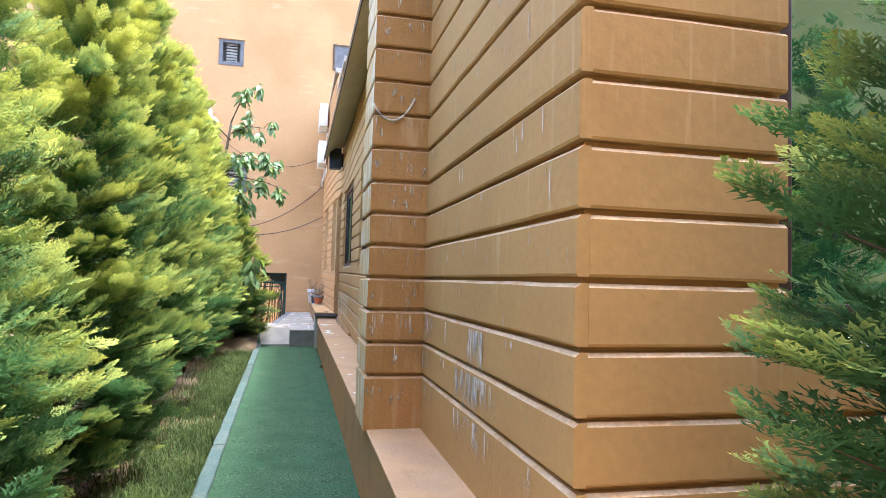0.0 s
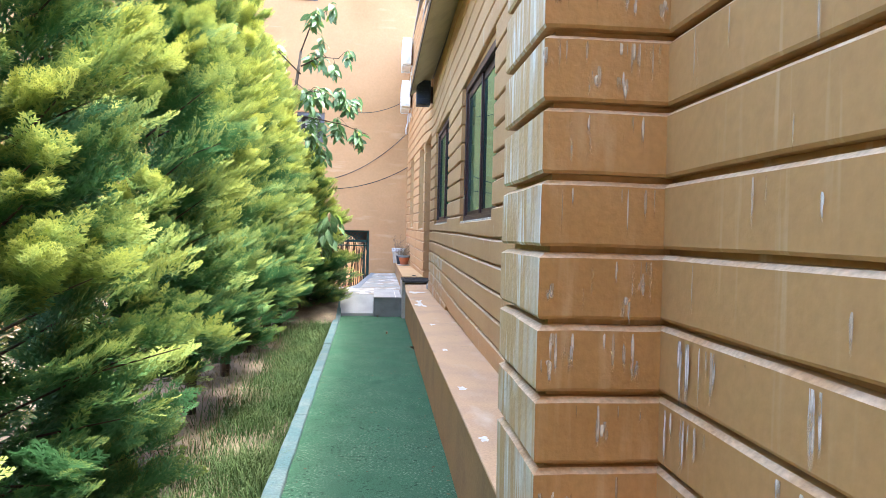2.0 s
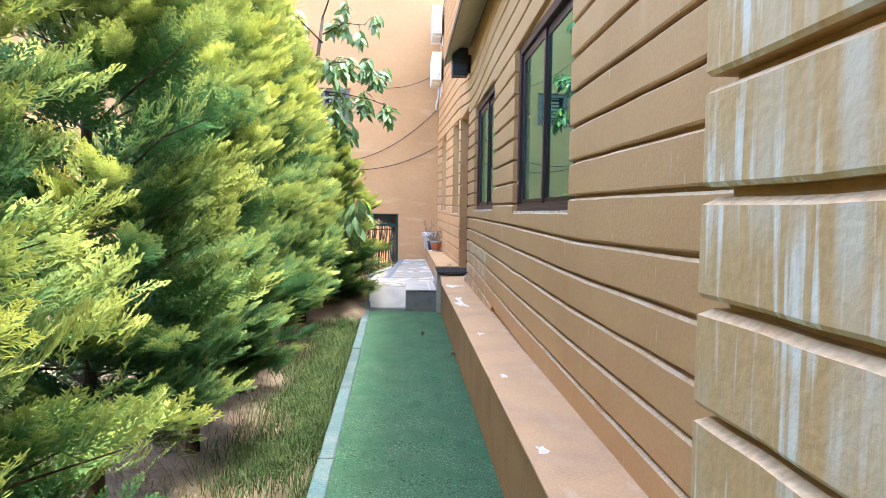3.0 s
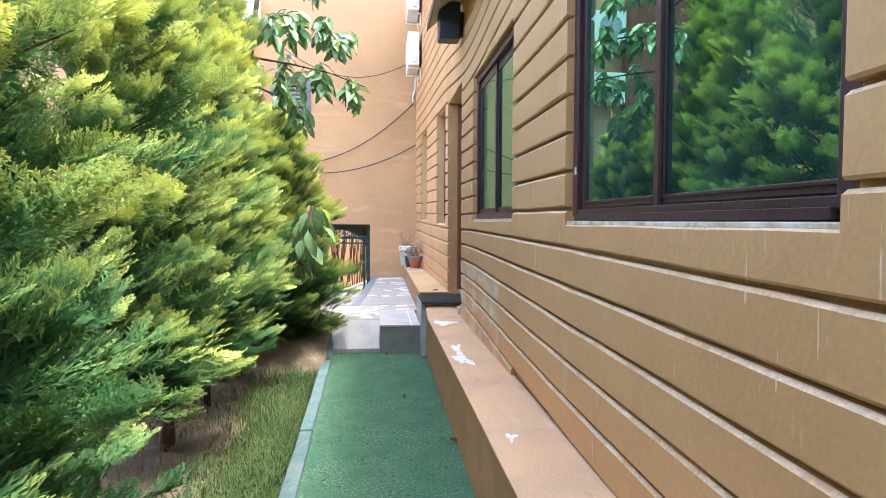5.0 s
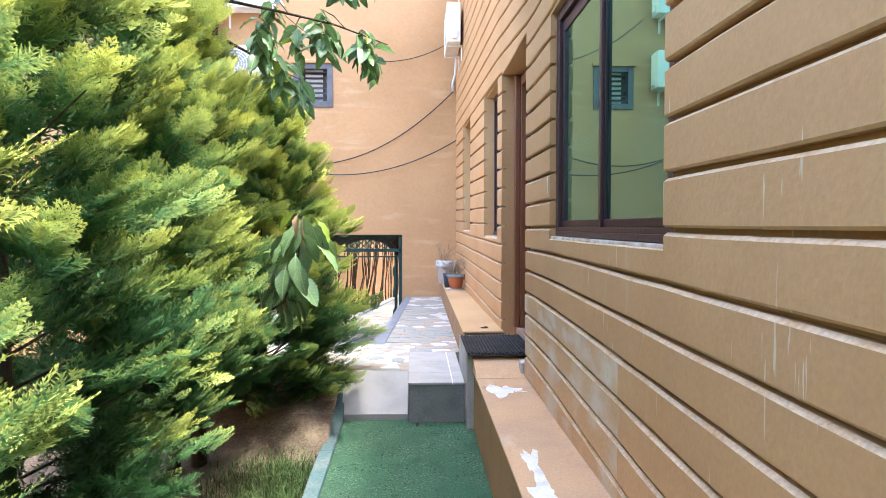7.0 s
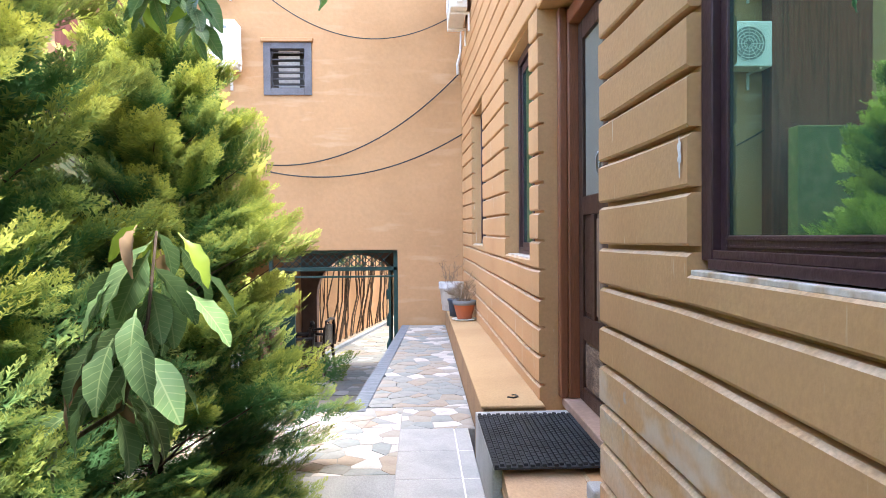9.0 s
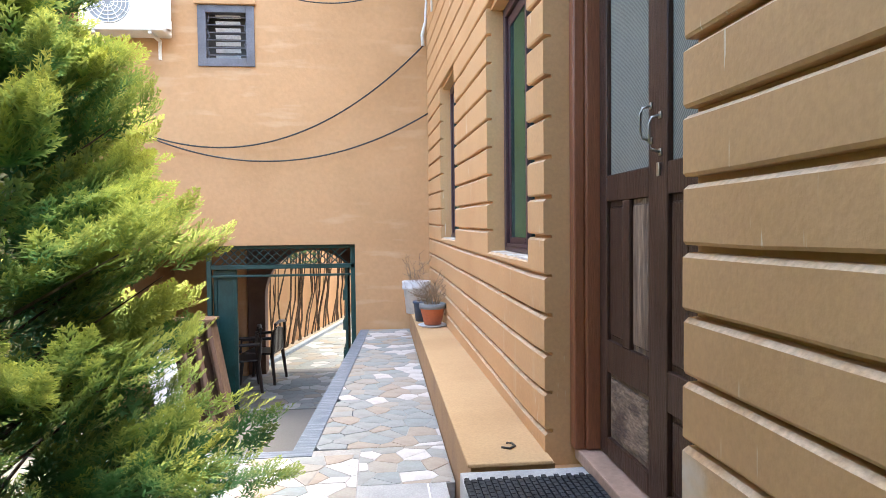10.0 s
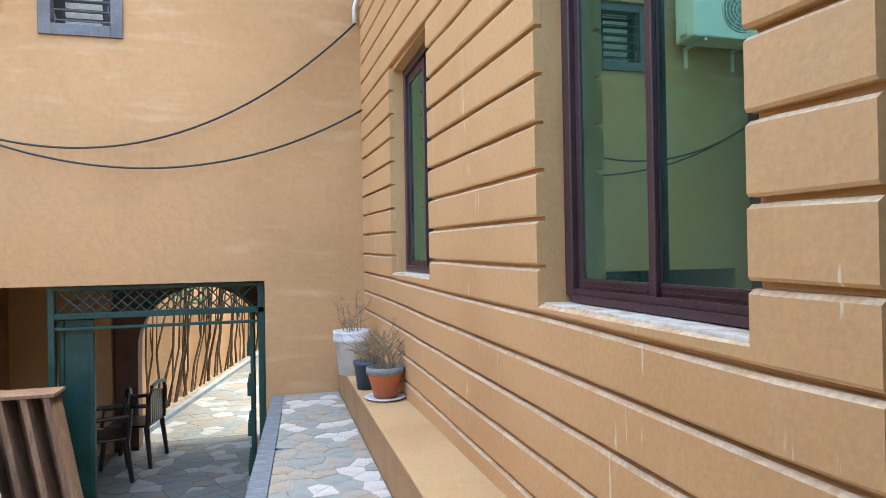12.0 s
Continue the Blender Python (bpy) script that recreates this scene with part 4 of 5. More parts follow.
DOOR = thing("door_1", "dark brown wooden double door with wire-screened upper panels", "door", (0.83, 11.18, 0.577), kind="structure")
def dput(nm, bm, m, parent=DOOR, label="", smooth=False):
    return part(nm, sub(bm, DOOR), m, parent, label, smooth)
dput("door_frame", boxes((0.765, 0.86, 11.72, 11.788, 0.577, 2.60), (0.765, 0.86, 10.642, 10.72, 0.577, 2.60), (0.765, 0.86, 10.72, 11.72, 2.52, 2.60), (0.72, 0.765, 11.73, 11.788, 0.577, 2.61), bevel=0.008), M_JAMB, DOOR, "reddish brown wooden frame")
for a, b, sgn in ((11.200, 11.718, 1), (10.722, 11.186, -1)):
    x0, x1 = (0.818, 0.854) if sgn > 0 else (0.803, 0.840)
    st = 0.076
    lf = dput("leaf", boxes((x0, x1, a, a + st, 0.582, 2.515), (x0, x1, b - st, b, 0.582, 2.515), (x0, x1, a + st, b - st, 0.582, 0.655), (x0, x1, a + st, b - st, 0.90, 1.02), (x0, x1, a + st, b - st, 1.53, 1.625), (x0, x1, a + st, b - st, 2.42, 2.515), (x0, x1, (a + b) / 2 - 0.03, (a + b) / 2 + 0.03, 1.02, 1.53), bevel=0.004), M_WOOD)
    for q, (pa, pb) in enumerate(((a + st, (a + b) / 2 - 0.03), ((a + b) / 2 + 0.03, b - st))):
        pm = bmesh.new()
        box(pm, x0 + 0.016, x1 - 0.01, pa, pb, 1.02, 1.53)
        box(pm, x0 + 0.006, x0 + 0.017, pa + 0.014, pb - 0.014, 1.04, 1.51, bevel=0.007)
        dput("panel", pm, M_WORN if sgn > 0 and q == 0 else M_WOOD, lf)
    pm = bmesh.new()
    box(pm, x0 + 0.016, x1 - 0.01, a + st, b - st, 0.655, 0.90)
    box(pm, x0 + 0.006, x0 + 0.017, a + st + 0.018, b - st - 0.018, 0.675, 0.88, bevel=0.007)
    dput("panel", pm, M_WORNX if sgn > 0 else M_WOOD, lf, "weathered panel with bare grain" if sgn > 0 else "")
    dput("screen", boxes((x0 + 0.018, x0 + 0.022, a + st, b - st, 1.625, 2.42)), M_SCREEN, lf, "pale wire mesh screen over glass")
    hy, hz = (a + 0.05, 1.70) if sgn > 0 else (b - 0.035, 1.655)
    hb = bmesh.new()
    tube(hb, [(x0 - 0.004, hy, hz), (x0 - 0.03, hy, hz + 0.008), (x0 - 0.036, hy, hz + 0.03), (x0 - 0.036, hy, hz + 0.08), (x0 - 0.03, hy, hz + 0.10), (x0 - 0.004, hy, hz + 0.107)], 0.0042, 8)
    box(hb, x0 - 0.005, x0, hy - 0.008, hy + 0.008, hz - 0.011, hz + 0.011, bevel=0.002)
    box(hb, x0 - 0.006, x0, hy - 0.008, hy + 0.008, hz + 0.097, hz + 0.118, bevel=0.002)
    dput("handle", hb, M_CHROME, lf, "chrome pull handle", True)
dput("lock", boxes((0.795, 0.8025, 11.150, 11.166, 1.585, 1.625), bevel=0.002), M_CHROME, DOOR, "small steel hasp")

# rubber mat with raised links
MAT = thing("door_mat", "black rubber link door mat on the step", "mat", (0.48, 11.17, 0.528))
mb = bmesh.new()
box(mb, 0.272, 0.732, 10.862, 11.595, 0.5265, 0.534)
part("base", sub(mb, MAT), M_RUBBER, MAT)
lk = bmesh.new()
for i in range(20):
    for j in range(24):
        cx, cy = 0.281 + i * 0.0233, 10.876 + j * 0.0305 + (0.015 if i % 2 else 0)
        if cy < 11.585:
            box(lk, cx - 0.008, cx + 0.008, cy - 0.013, cy + 0.013, 0.5342, 0.545)
tagged(part("linkwork", sub(lk, MAT), M_RUBBER, MAT), kind="stuff")

# ---- far building's fittings ----
def grille_window(name, h, label):
    x0, x1, z0, z1 = h
    y = FAR_Y
    w = thing(name, label, "window", ((x0 + x1) / 2, y, z0), kind="structure")
    t = 0.06
    part("window_frame", sub(boxes((x0 - 0.03, x0 + t, y - 0.02, y + 0.1, z0 - 0.03, z1 + 0.02), (x1 - t, x1 + 0.03, y - 0.02, y + 0.1, z0 - 0.03, z1 + 0.02), (x0 + t, x1 - t, y - 0.02, y + 0.1, z1 - t, z1 + 0.02), (x0 + t, x1 - t, y - 0.02, y + 0.1, z0 - 0.03, z0 + t), bevel=0.004), w), M_GRILLE, w, "grey painted frame")
    n = 7
    for i in range(n):
        z = z0 + t + 0.03 + (z1 - z0 - 2 * t - 0.04) * i / (n - 1)
        s = bmesh.new()
        box(s, x0 + t + 0.08, x1 - t - 0.08, y + 0.09, y + 0.096, z - 0.024, z + 0.02)
        bmesh.ops.rotate(s, verts=s.verts, cent=(0, y + 0.09, z), matrix=Matrix.Rotation(radians(35), 3, "X"))
        part("louvre", sub(s, w), M_LOUVRE, w)
    g = bmesh.new()
    for k in range(6):
        z = z0 + t + (z1 - z0 - 2 * t) * (k + 0.5) / 6
        tube(g, [(x0 + t, y + 0.03, z), (x1 - t, y + 0.03, z)], 0.006)
    for k in (0.12, 0.88):
        x = x0 + (x1 - x0) * k
        tube(g, [(x + 0.02 * math.sin(q * 1.3), y + 0.03, z0 + t + (z1 - z0 - 2 * t) * q / 12) for q in range(13)], 0.007)
    part("bars", sub(g, w), M_GRILLE, w, "thin iron bars")
    part("backing", sub(boxes((x0, x1, y + 0.2, y + 0.22, z0, z1)), w), M_DARK, w)
    part("lintel", sub(boxes((x0 - 0.06, x1 + 0.05, y - 0.05, y + 0.02, z1 + 0.022, z1 + 0.075), bevel=0.008), w), M_FAR, w, "plaster drip ledge")
    return w


grille_window("window_7", HOLES[0], "small louvred window with iron bars and grey frame")
grille_window("window_8", HOLES[1], "small upper louvred window with iron bars")
w9 = thing("window_9", "small upper dark window with lattice", "window", (0.93, FAR_Y, 6.60), kind="structure")
part("window_frame", sub(boxes((0.65, 0.70, FAR_Y - 0.02, FAR_Y, 6.58, 7.27), (1.16, 1.21, FAR_Y - 0.02, FAR_Y, 6.58, 7.27), (0.70, 1.16, FAR_Y - 0.02, FAR_Y, 6.58, 6.63), (0.70, 1.16, FAR_Y - 0.02, FAR_Y, 7.22, 7.27)), w9), M_FASCIA, w9)
part("backing", sub(boxes((0.70, 1.16, FAR_Y - 0.012, FAR_Y - 0.004, 6.63, 7.22)), w9), M_GRILLE, w9)


def outdoor_unit(at, turn, tail):
    """Air conditioner outdoor unit, its face towards -y before the turn."""
    u = thing("air_conditioner", "white wall-mounted air conditioner outdoor unit" + tail, "air conditioner", (0, 0, 0), group="outdoor units on the walls")
    part("casing", boxes((-0.42, 0.42, -0.15, 0.15, 0, 0.57), bevel=0.015), M_AC, u)
    f = bmesh.new()
    for r in (0.06, 0.10, 0.14, 0.18, 0.215):
        tube(f, [(-0.12 + r * math.cos(a), -0.158, 0.285 + r * math.sin(a)) for a in np.linspace(0, 2 * math.pi, 25)], 0.005, 5)
    for a in np.linspace(0, 2 * math.pi, 13)[:-1]:
        tube(f, [(-0.12 + 0.03 * math.cos(a), -0.158, 0.285 + 0.03 * math.sin(a)), (-0.12 + 0.22 * math.cos(a), -0.158, 0.285 + 0.22 * math.sin(a))], 0.004, 4)
    part("fan_guard", f, M_AC, u)
    d = bmesh.new()
    lathe(d, ((0.22, 0), (0.22, 0.004)), (0, 0, 0), 32)
    bmesh.ops.rotate(d, verts=d.verts, cent=(0, 0, 0), matrix=Matrix.Rotation(radians(90), 3, "X"))
    bmesh.ops.translate(d, verts=d.verts, vec=(-0.12, -0.149, 0.285))
    part("fan", d, M_ACG, u, "grey fan opening")
    part("badge", boxes((0.20, 0.32, -0.153, -0.15, 0.46, 0.49)), M_ACG, u, "small grey badge")
    for s in (-0.28, 0.28):
        part("bracket", boxes((s - 0.015, s + 0.015, -0.14, 0.20, -0.03, -0.002), (s - 0.015, s + 0.015, 0.17, 0.20, -0.22, -0.03), bevel=0.003), M_AC, u, "white steel bracket")
    part("valve", boxes((0.42, 0.45, -0.04, 0.06, 0.05, 0.16), bevel=0.006), M_AC, u)
    u.matrix_basis = pose(*at, 0, 0, turn)
    return u


outdoor_unit((-2.66, FAR_Y - 0.20, 3.53), 0, " on the peach wall")
outdoor_unit((-2.66, FAR_Y - 0.20, 4.66), 0, " high on the peach wall")
for z in (3.88, 4.77):
    u = outdoor_unit((0, 0, 0), 0, " on brackets on the ochre wall")
    u.matrix_basis = pose(wx(15.7) - 0.13, 15.72, z, 0, 0, -90) @ Matrix.Diagonal((1, 0.62, 0.95, 1))
tagged(part("red_pier", boxes((-4.45, -3.13, 16.45, FAR_Y - 0.002, -0.7, 6.2), bevel=0.01), M_RED), "red-brown painted pier against the peach wall", "pier", kind="structure")

gw = boxes((-4.45, -3.02, 15.7, 15.9, -0.7, 2.68), bevel=0.01)
structure(part("wall_low", gw, mat("mossy_plaster", (0.12, 0.135, 0.055), 0.9, var=0.35, scale=9, bump=0.5, second=(0.20, 0.17, 0.08))), "low mossy green plastered wall", "wall")

# cables
def cable(pts, r, label):
    bm = bmesh.new()
    tube(bm, pts, r, 6)
    return tagged(part("cable", bm, M_CABLE, smooth=True), label, "cable", "slack cables")


cy = FAR_Y - 0.06
cable(sag((-3.6, cy, 3.12), (0.50, cy, 3.50), 0.95, 40), 0.009, "black cable slung in a slack curve across the wall")
cable(sag((-3.6, cy - 0.02, 3.12), (0.55, cy - 0.02, 2.74), 0.72, 40), 0.009, "black cable slung in a slack curve across the wall")
cable(sag((-2.1, cy, 4.65), (0.55, cy, 4.32), 0.52, 30), 0.007, "thin dark cable hanging across the wall")
wr = bmesh.new()
tube(wr, [(0.50, cy, 3.50), (0.49, cy, 3.62), (0.53, cy, 3.78), (0.54, cy, 4.05), (0.535, cy, 4.3)], 0.022, 8, 0.4)
tagged(part("cable_wrap", wr, M_BUCKET, smooth=True), "pale cloth-wrapped bundle of cable ends on the wall", "cable wrap")
lw = bmesh.new()
tube(lw, sag((0.285, 3.193, 2.06), (0.50, 3.193, 2.10), 0.10, 14), 0.005)
tagged(part("loose_wire", lw, M_BUCKET, smooth=True), "pale loose wire hanging on the stained pilaster", "wire")

# box loudspeaker under the eave
SP = thing("loudspeaker", "dark navy box loudspeaker fixed under the eave", "loudspeaker", (0.50, 10.55, 2.92))
part("cabinet", sub(boxes((0.395, 0.585, 10.48, 10.66, 2.96, 3.29), bevel=0.01), SP), M_SPK, SP)
part("grille", sub(boxes((0.41, 0.57, 10.472, 10.479, 2.975, 3.275), *[(0.41, 0.57, 10.466, 10.472, 2.99 + 0.048 * i, 3.005 + 0.048 * i) for i in range(6)]), SP), M_SPK, SP, "slotted dark grille")
part("bracket", sub(boxes((0.585, 0.622, 10.54, 10.60, 3.0, 3.22), bevel=0.003), SP), M_FRAME, SP)

# ---- gate, passage things ----
GATE = thing("metal_gate", "open dark green iron gate with diamond lattice top", "gate", (-1.1, 16.86, -0.675))
part("gate_frame", sub(boxes((-1.98, -1.93, 16.82, 16.88, -0.675, 1.25), (-1.93, -0.31, 16.82, 16.88, 0.99, 1.04), (-1.93, -0.31, 16.83, 16.87, 0.90, 0.925), (-0.36, -0.305, 16.82, 16.88, -0.675, 1.25), (-1.93, -0.36, 16.82, 16.88, 1.22, 1.255), bevel=0.004), GATE), M_GATE, GATE)
lat = bmesh.new()
x = -2.2
while x < -0.3:
    for s in (1, -1):
        a, b = (x, 1.04), (x + 0.19, 1.22)
        if a[0] >= -1.93 and b[0] <= -0.36:
            pa, pb = ((a[0], 16.85, a[1]), (b[0], 16.85, b[1])) if s > 0 else ((a[0], 16.84, b[1]), (b[0], 16.84, a[1]))
            tube(lat, [pa, pb], 0.007, 5)
    x += 0.095
part("lattice", sub(lat, GATE), M_GATE, GATE)
lfl = part("gate_leaf", sub(boxes((-1.92, -1.66, 16.90, 16.935, -0.66, 0.98), (-1.92, -1.88, 16.885, 16.90, -0.66, 0.98), (-1.70, -1.66, 16.885, 16.90, -0.66, 0.98), bevel=0.004), GATE), M_GATE, GATE, "solid green sheet leaf")
rl = bmesh.new()
box(rl, -0.43, -0.40, 16.9, 17.5, -0.66, 0.98)
for z in (-0.45, -0.1, 0.25, 0.6):
    for q in range(6):
        box(rl, -0.46, -0.43, 16.92 + q * 0.09, 16.94 + q * 0.09, z, z + 0.12)
part("gate_leaf", sub(rl, GATE), M_GATE, GATE, "folded green slotted leaf")


def plastic_chair(at, turn):
    c = thing("plastic_chair", "dark brown moulded plastic armchair by the gate", "chair", (0, 0, 0), group="chairs in the passage")
    st = bmesh.new()
    box(st, -0.23, 0.23, -0.22, 0.22, 0.41, 0.435, bevel=0.01)
    part("seat", st, M_CHAIR, c)
    bk = bmesh.new()
    n = 8
    for i in range(n):
        xa = -0.23 + 0.46 * i / n
        h = 0.82 - 0.05 * abs((i + 0.5) / n - 0.5) * 2
        part("slat", boxes((xa + 0.006, xa + 0.46 / n - 0.006, 0.20, 0.222, 0.44, h - 0.05), bevel=0.003), M_CHAIR, c)
    tube(bk, [(-0.24, 0.215, 0.42), (-0.25, 0.235, 0.70), (-0.18, 0.245, 0.82), (0.0, 0.25, 0.845), (0.18, 0.245, 0.82), (0.25, 0.235, 0.70), (0.24, 0.215, 0.42)], 0.022, 8)
    part("backrest", bk, M_CHAIR, c)
    for sx in (-1, 1):
        ar = bmesh.new()
        tube(ar, [(sx * 0.26, 0.22, 0.64), (sx * 0.27, 0.0, 0.64), (sx * 0.265, -0.2, 0.62), (sx * 0.25, -0.23, 0.44)], 0.022, 8)
        part("armrest", ar, M_CHAIR, c)
        for sy in (-1, 1):
            lg = bmesh.new()
            tube(lg, [(sx * 0.22, sy * 0.20, 0.42), (sx * 0.25, sy * 0.245, 0.0)], 0.028, 8, 0.75)
            part("leg", lg, M_CHAIR, c)
    c.matrix_basis = pose(*at, 0, 0, turn)
    return c


ch = plastic_chair((-1.86, 17.95, -0.675), -75)
copy_thing(ch, pose(-1.66, 18.45, -0.675, 0, 0, -100))

CR = thing("wooden_crate", "old brown wooden rack leaning by the gate", "rack", (-2.1, 16.2, -0.68))
for i, xo in enumerate((-2.36, -2.19, -2.03, -1.88)):
    b = boxes((xo, xo + 0.045, 16.36, 16.62, -0.64, 0.46), bevel=0.004)
    for vv in b.verts:
        vv.co.x += 0.20 * (0.46 - vv.co.z) / 1.10
    part("upright", sub(b, CR), M_CRATE, CR)
bk = boxes((-2.35, -1.85, 16.622, 16.64, -0.64, 0.46))
for vv in bk.verts:
    vv.co.x += 0.20 * (0.46 - vv.co.z) / 1.10
part("back_panel", sub(bk, CR), M_CRATE, CR)
part("top_board", sub(boxes((-2.40, -1.80, 16.35, 16.63, 0.462, 0.49), bevel=0.004), CR), M_CRATE, CR)
part("bottom_board", sub(boxes((-2.24, -1.56, 16.30, 16.64, -0.68, -0.642), bevel=0.004), CR), M_CRATE, CR)

ov = bmesh.new()
prof = [(0.185 * math.copysign(abs(math.cos(a)) ** 0.6, math.cos(a)), 0.60 * math.copysign(abs(math.sin(a)) ** 0.8, math.sin(a))) for a in np.linspace(0, 2 * math.pi, 33)[:-1]]
fa = [ov.verts.new((x, -0.02, z)) for x, z in prof]
fb = [ov.verts.new((x, 0.02, z)) for x, z in prof]
ov.faces.new(fa)
ov.faces.new(fb[::-1])
for i in range(32):
    ov.faces.new((fa[i], fb[i], fb[(i + 1) % 32], fa[(i + 1) % 32]))
bmesh.ops.recalc_face_normals(ov, faces=ov.faces)
ob = tagged(part("oval_board", ov, M_BOARD), "white oval board leaning on the wooden rack", "board")
ob.matrix_basis = pose(-2.27, 16.22, -0.115, -7, -15, -6) @ Matrix.Diagonal((0.82, 1, 0.94, 1))

# ---- pots on the plinth ----
def dry_plant(c, h, n, seed):
    bm = bmesh.new()
    r = random.Random(seed)
    for i in range(n):
        a, lean = r.uniform(0, 6.28), r.uniform(0.1, 0.75)
        L = h * r.uniform(0.4, 1.0)
        p0 = Vector(c) + Vector((r.uniform(-0.07, 0.07), r.uniform(-0.07, 0.07), 0))
        d = Vector((math.cos(a) * lean, math.sin(a) * lean, 1)).normalized()
        p1 = p0 + d * L * 0.5 + Vector((r.uniform(-0.03, 0.03), r.uniform(-0.03, 0.03), 0))
        p2 = p0 + d * L + Vector((math.cos(a), math.sin(a), -0.4)) * 0.06
        tube(bm, [p0, p1, p2], 0.0035, 4, 0.5)
        for q in range(3):
            b0 = p1.lerp(p2, r.random())
            tube(bm, [b0, b0 + Vector((r.uniform(-0.06, 0.06), r.uniform(-0.06, 0.06), r.uniform(-0.01, 0.07)))], 0.0022, 4, 0.5)
    return bm


POT = thing("flower_pot", "terracotta pot with grey rim and dry twiggy plant on a saucer", "plant pot", (0.45, 15.1, 0.552))
b = bmesh.new(); lathe(b, ((0.075, 0.018), (0.11, 0.155), (0.112, 0.157), (0.112, 0.165)), (0, 0, 0)); part("pot", b, M_TERRA, POT, "", True)
b = bmesh.new(); lathe(b, ((0.122, 0.163), (0.124, 0.205), (0.112, 0.208), (0.108, 0.19)), (0, 0, 0)); part("rim", b, M_SLABF, POT, "weathered grey rim", True)
b = bmesh.new(); lathe(b, ((0.10, 0.0), (0.135, 0.016), (0.128, 0.02), (0.10, 0.012)), (0, 0, 0)); part("saucer", b, M_BUCKET, POT, "pale saucer", True)
part("dry_plant", dry_plant((0, 0, 0.19), 0.30, 34, 3), M_TWIG, POT)
PB = thing("plastic_pot", "dark blue plastic pot with dead twigs", "plant pot", (0.385, 15.45, 0.552))
b = bmesh.new(); lathe(b, ((0.07, 0.0), (0.09, 0.17), (0.098, 0.172), (0.098, 0.19), (0.085, 0.188)), (0, 0, 0)); part("pot", b, M_BLUEPOT, PB, "", True)
part("dry_plant", dry_plant((0, 0, 0.17), 0.24, 26, 5), M_TWIG, PB)
BK = thing("bucket", "white plastic bucket with dry stems", "bucket", (0.36, 16.05, 0.552))
b = bmesh.new(); lathe(b, ((0.11, 0.0), (0.135, 0.25), (0.15, 0.252), (0.152, 0.28), (0.145, 0.30), (0.152, 0.318), (0.15, 0.335), (0.135, 0.33)), (0, 0, 0)); part("pail", b, M_BUCKET, BK, "", True)
part("dry_plant", dry_plant((0, 0, 0.3), 0.36, 18, 9), M_TWIG, BK)
hk = bmesh.new()
tube(hk, [(0.46, 11.86, 0.556), (0.49, 11.84, 0.557), (0.515, 11.86, 0.559), (0.51, 11.90, 0.557), (0.49, 11.91, 0.556)], 0.005, 6)
tagged(part("iron_hook", hk, M_CABLE, smooth=True), "small black bent hook lying on the plinth", "hook")
cs = bmesh.new()
box(cs, 0.60, 0.66, 10.66, 10.76, 0.432, 0.52, bevel=0.012)
tagged(part("broken_stone", cs, M_SLAB), "chipped block of concrete at the step's end", "stone")
wp = blob(0, 0, 0, 0.020, 0.062, 2.2)
bmesh.ops.rotate(wp, verts=wp.verts, cent=(0, 0, 0), matrix=Matrix.Rotation(radians(-90), 3, "Y") @ Matrix.Rotation(radians(90), 3, "Z"))
o = tagged(part("paint_patch", wp, M_WHITE), "white peeled patch on the ochre wall", "patch")
o.location = (wx(10) - 0.003, 9.935, 1.614)

# ---- planting ----
nr = np.random.RandomState(11)


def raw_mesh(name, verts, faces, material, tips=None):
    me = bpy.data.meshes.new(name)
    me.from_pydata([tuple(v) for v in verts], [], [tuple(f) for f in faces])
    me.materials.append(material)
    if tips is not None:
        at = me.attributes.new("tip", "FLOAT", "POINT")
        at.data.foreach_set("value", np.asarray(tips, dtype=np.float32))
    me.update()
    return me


def spray_template():
    """One feathery cypress spray along +x: twigs on a curved axis, each with small side twigs. Triangles only."""
    V, T = [], []
    def blade(base, d, L, w, t0, t1, up):
        side = np.cross(d, up)
        side = side / (np.linalg.norm(side) + 1e-9) * w
        V.extend((base - side, base + side, base + d * L))
        T.extend((t0, t0, t1))
    up = np.array((0, 0, 1.0))
    axis = lambda s: np.array((s, 0, 0.10 * s * s - 0.02 * s))
    for s in np.linspace(0.0, 0.8, 4):
        blade(axis(s), np.array((1, 0, 0.15)), 0.26, 0.012, s * 0.6, s * 0.6 + 0.3, up)
    for i in range(10):
        s = 0.06 + 0.92 * i / 9
        L = 0.46 * (1 - s) ** 0.8 + 0.10
        sg = 1 if i % 2 else -1
        a = sg * radians(42 + nr.uniform(-8, 8))
        d = np.array((math.cos(a), math.sin(a), 0.10 + nr.uniform(-0.15, 0.2)))
        b = axis(s)
        blade(b, d, L, 0.029, s * 0.5, s * 0.5 + 0.5, up)
        for q in range(2):
            f = 0.30 + 0.36 * q
            for g in (1, -1):
                a2 = a + g * radians(36 + nr.uniform(-8, 8))
                d2 = np.array((math.cos(a2), math.sin(a2), 0.15 + nr.uniform(-0.25, 0.3)))
                blade(b + d * L * f, d2, (0.40 * L + 0.07) * (1.05 - 0.5 * f), 0.034, 0.5 * s + 0.3 * f, 0.5 * s + 0.6, up)
    return np.array(V), np.array(T)


SPV, SPT = spray_template()
SPF = np.arange(len(SPV)).reshape(-1, 3)


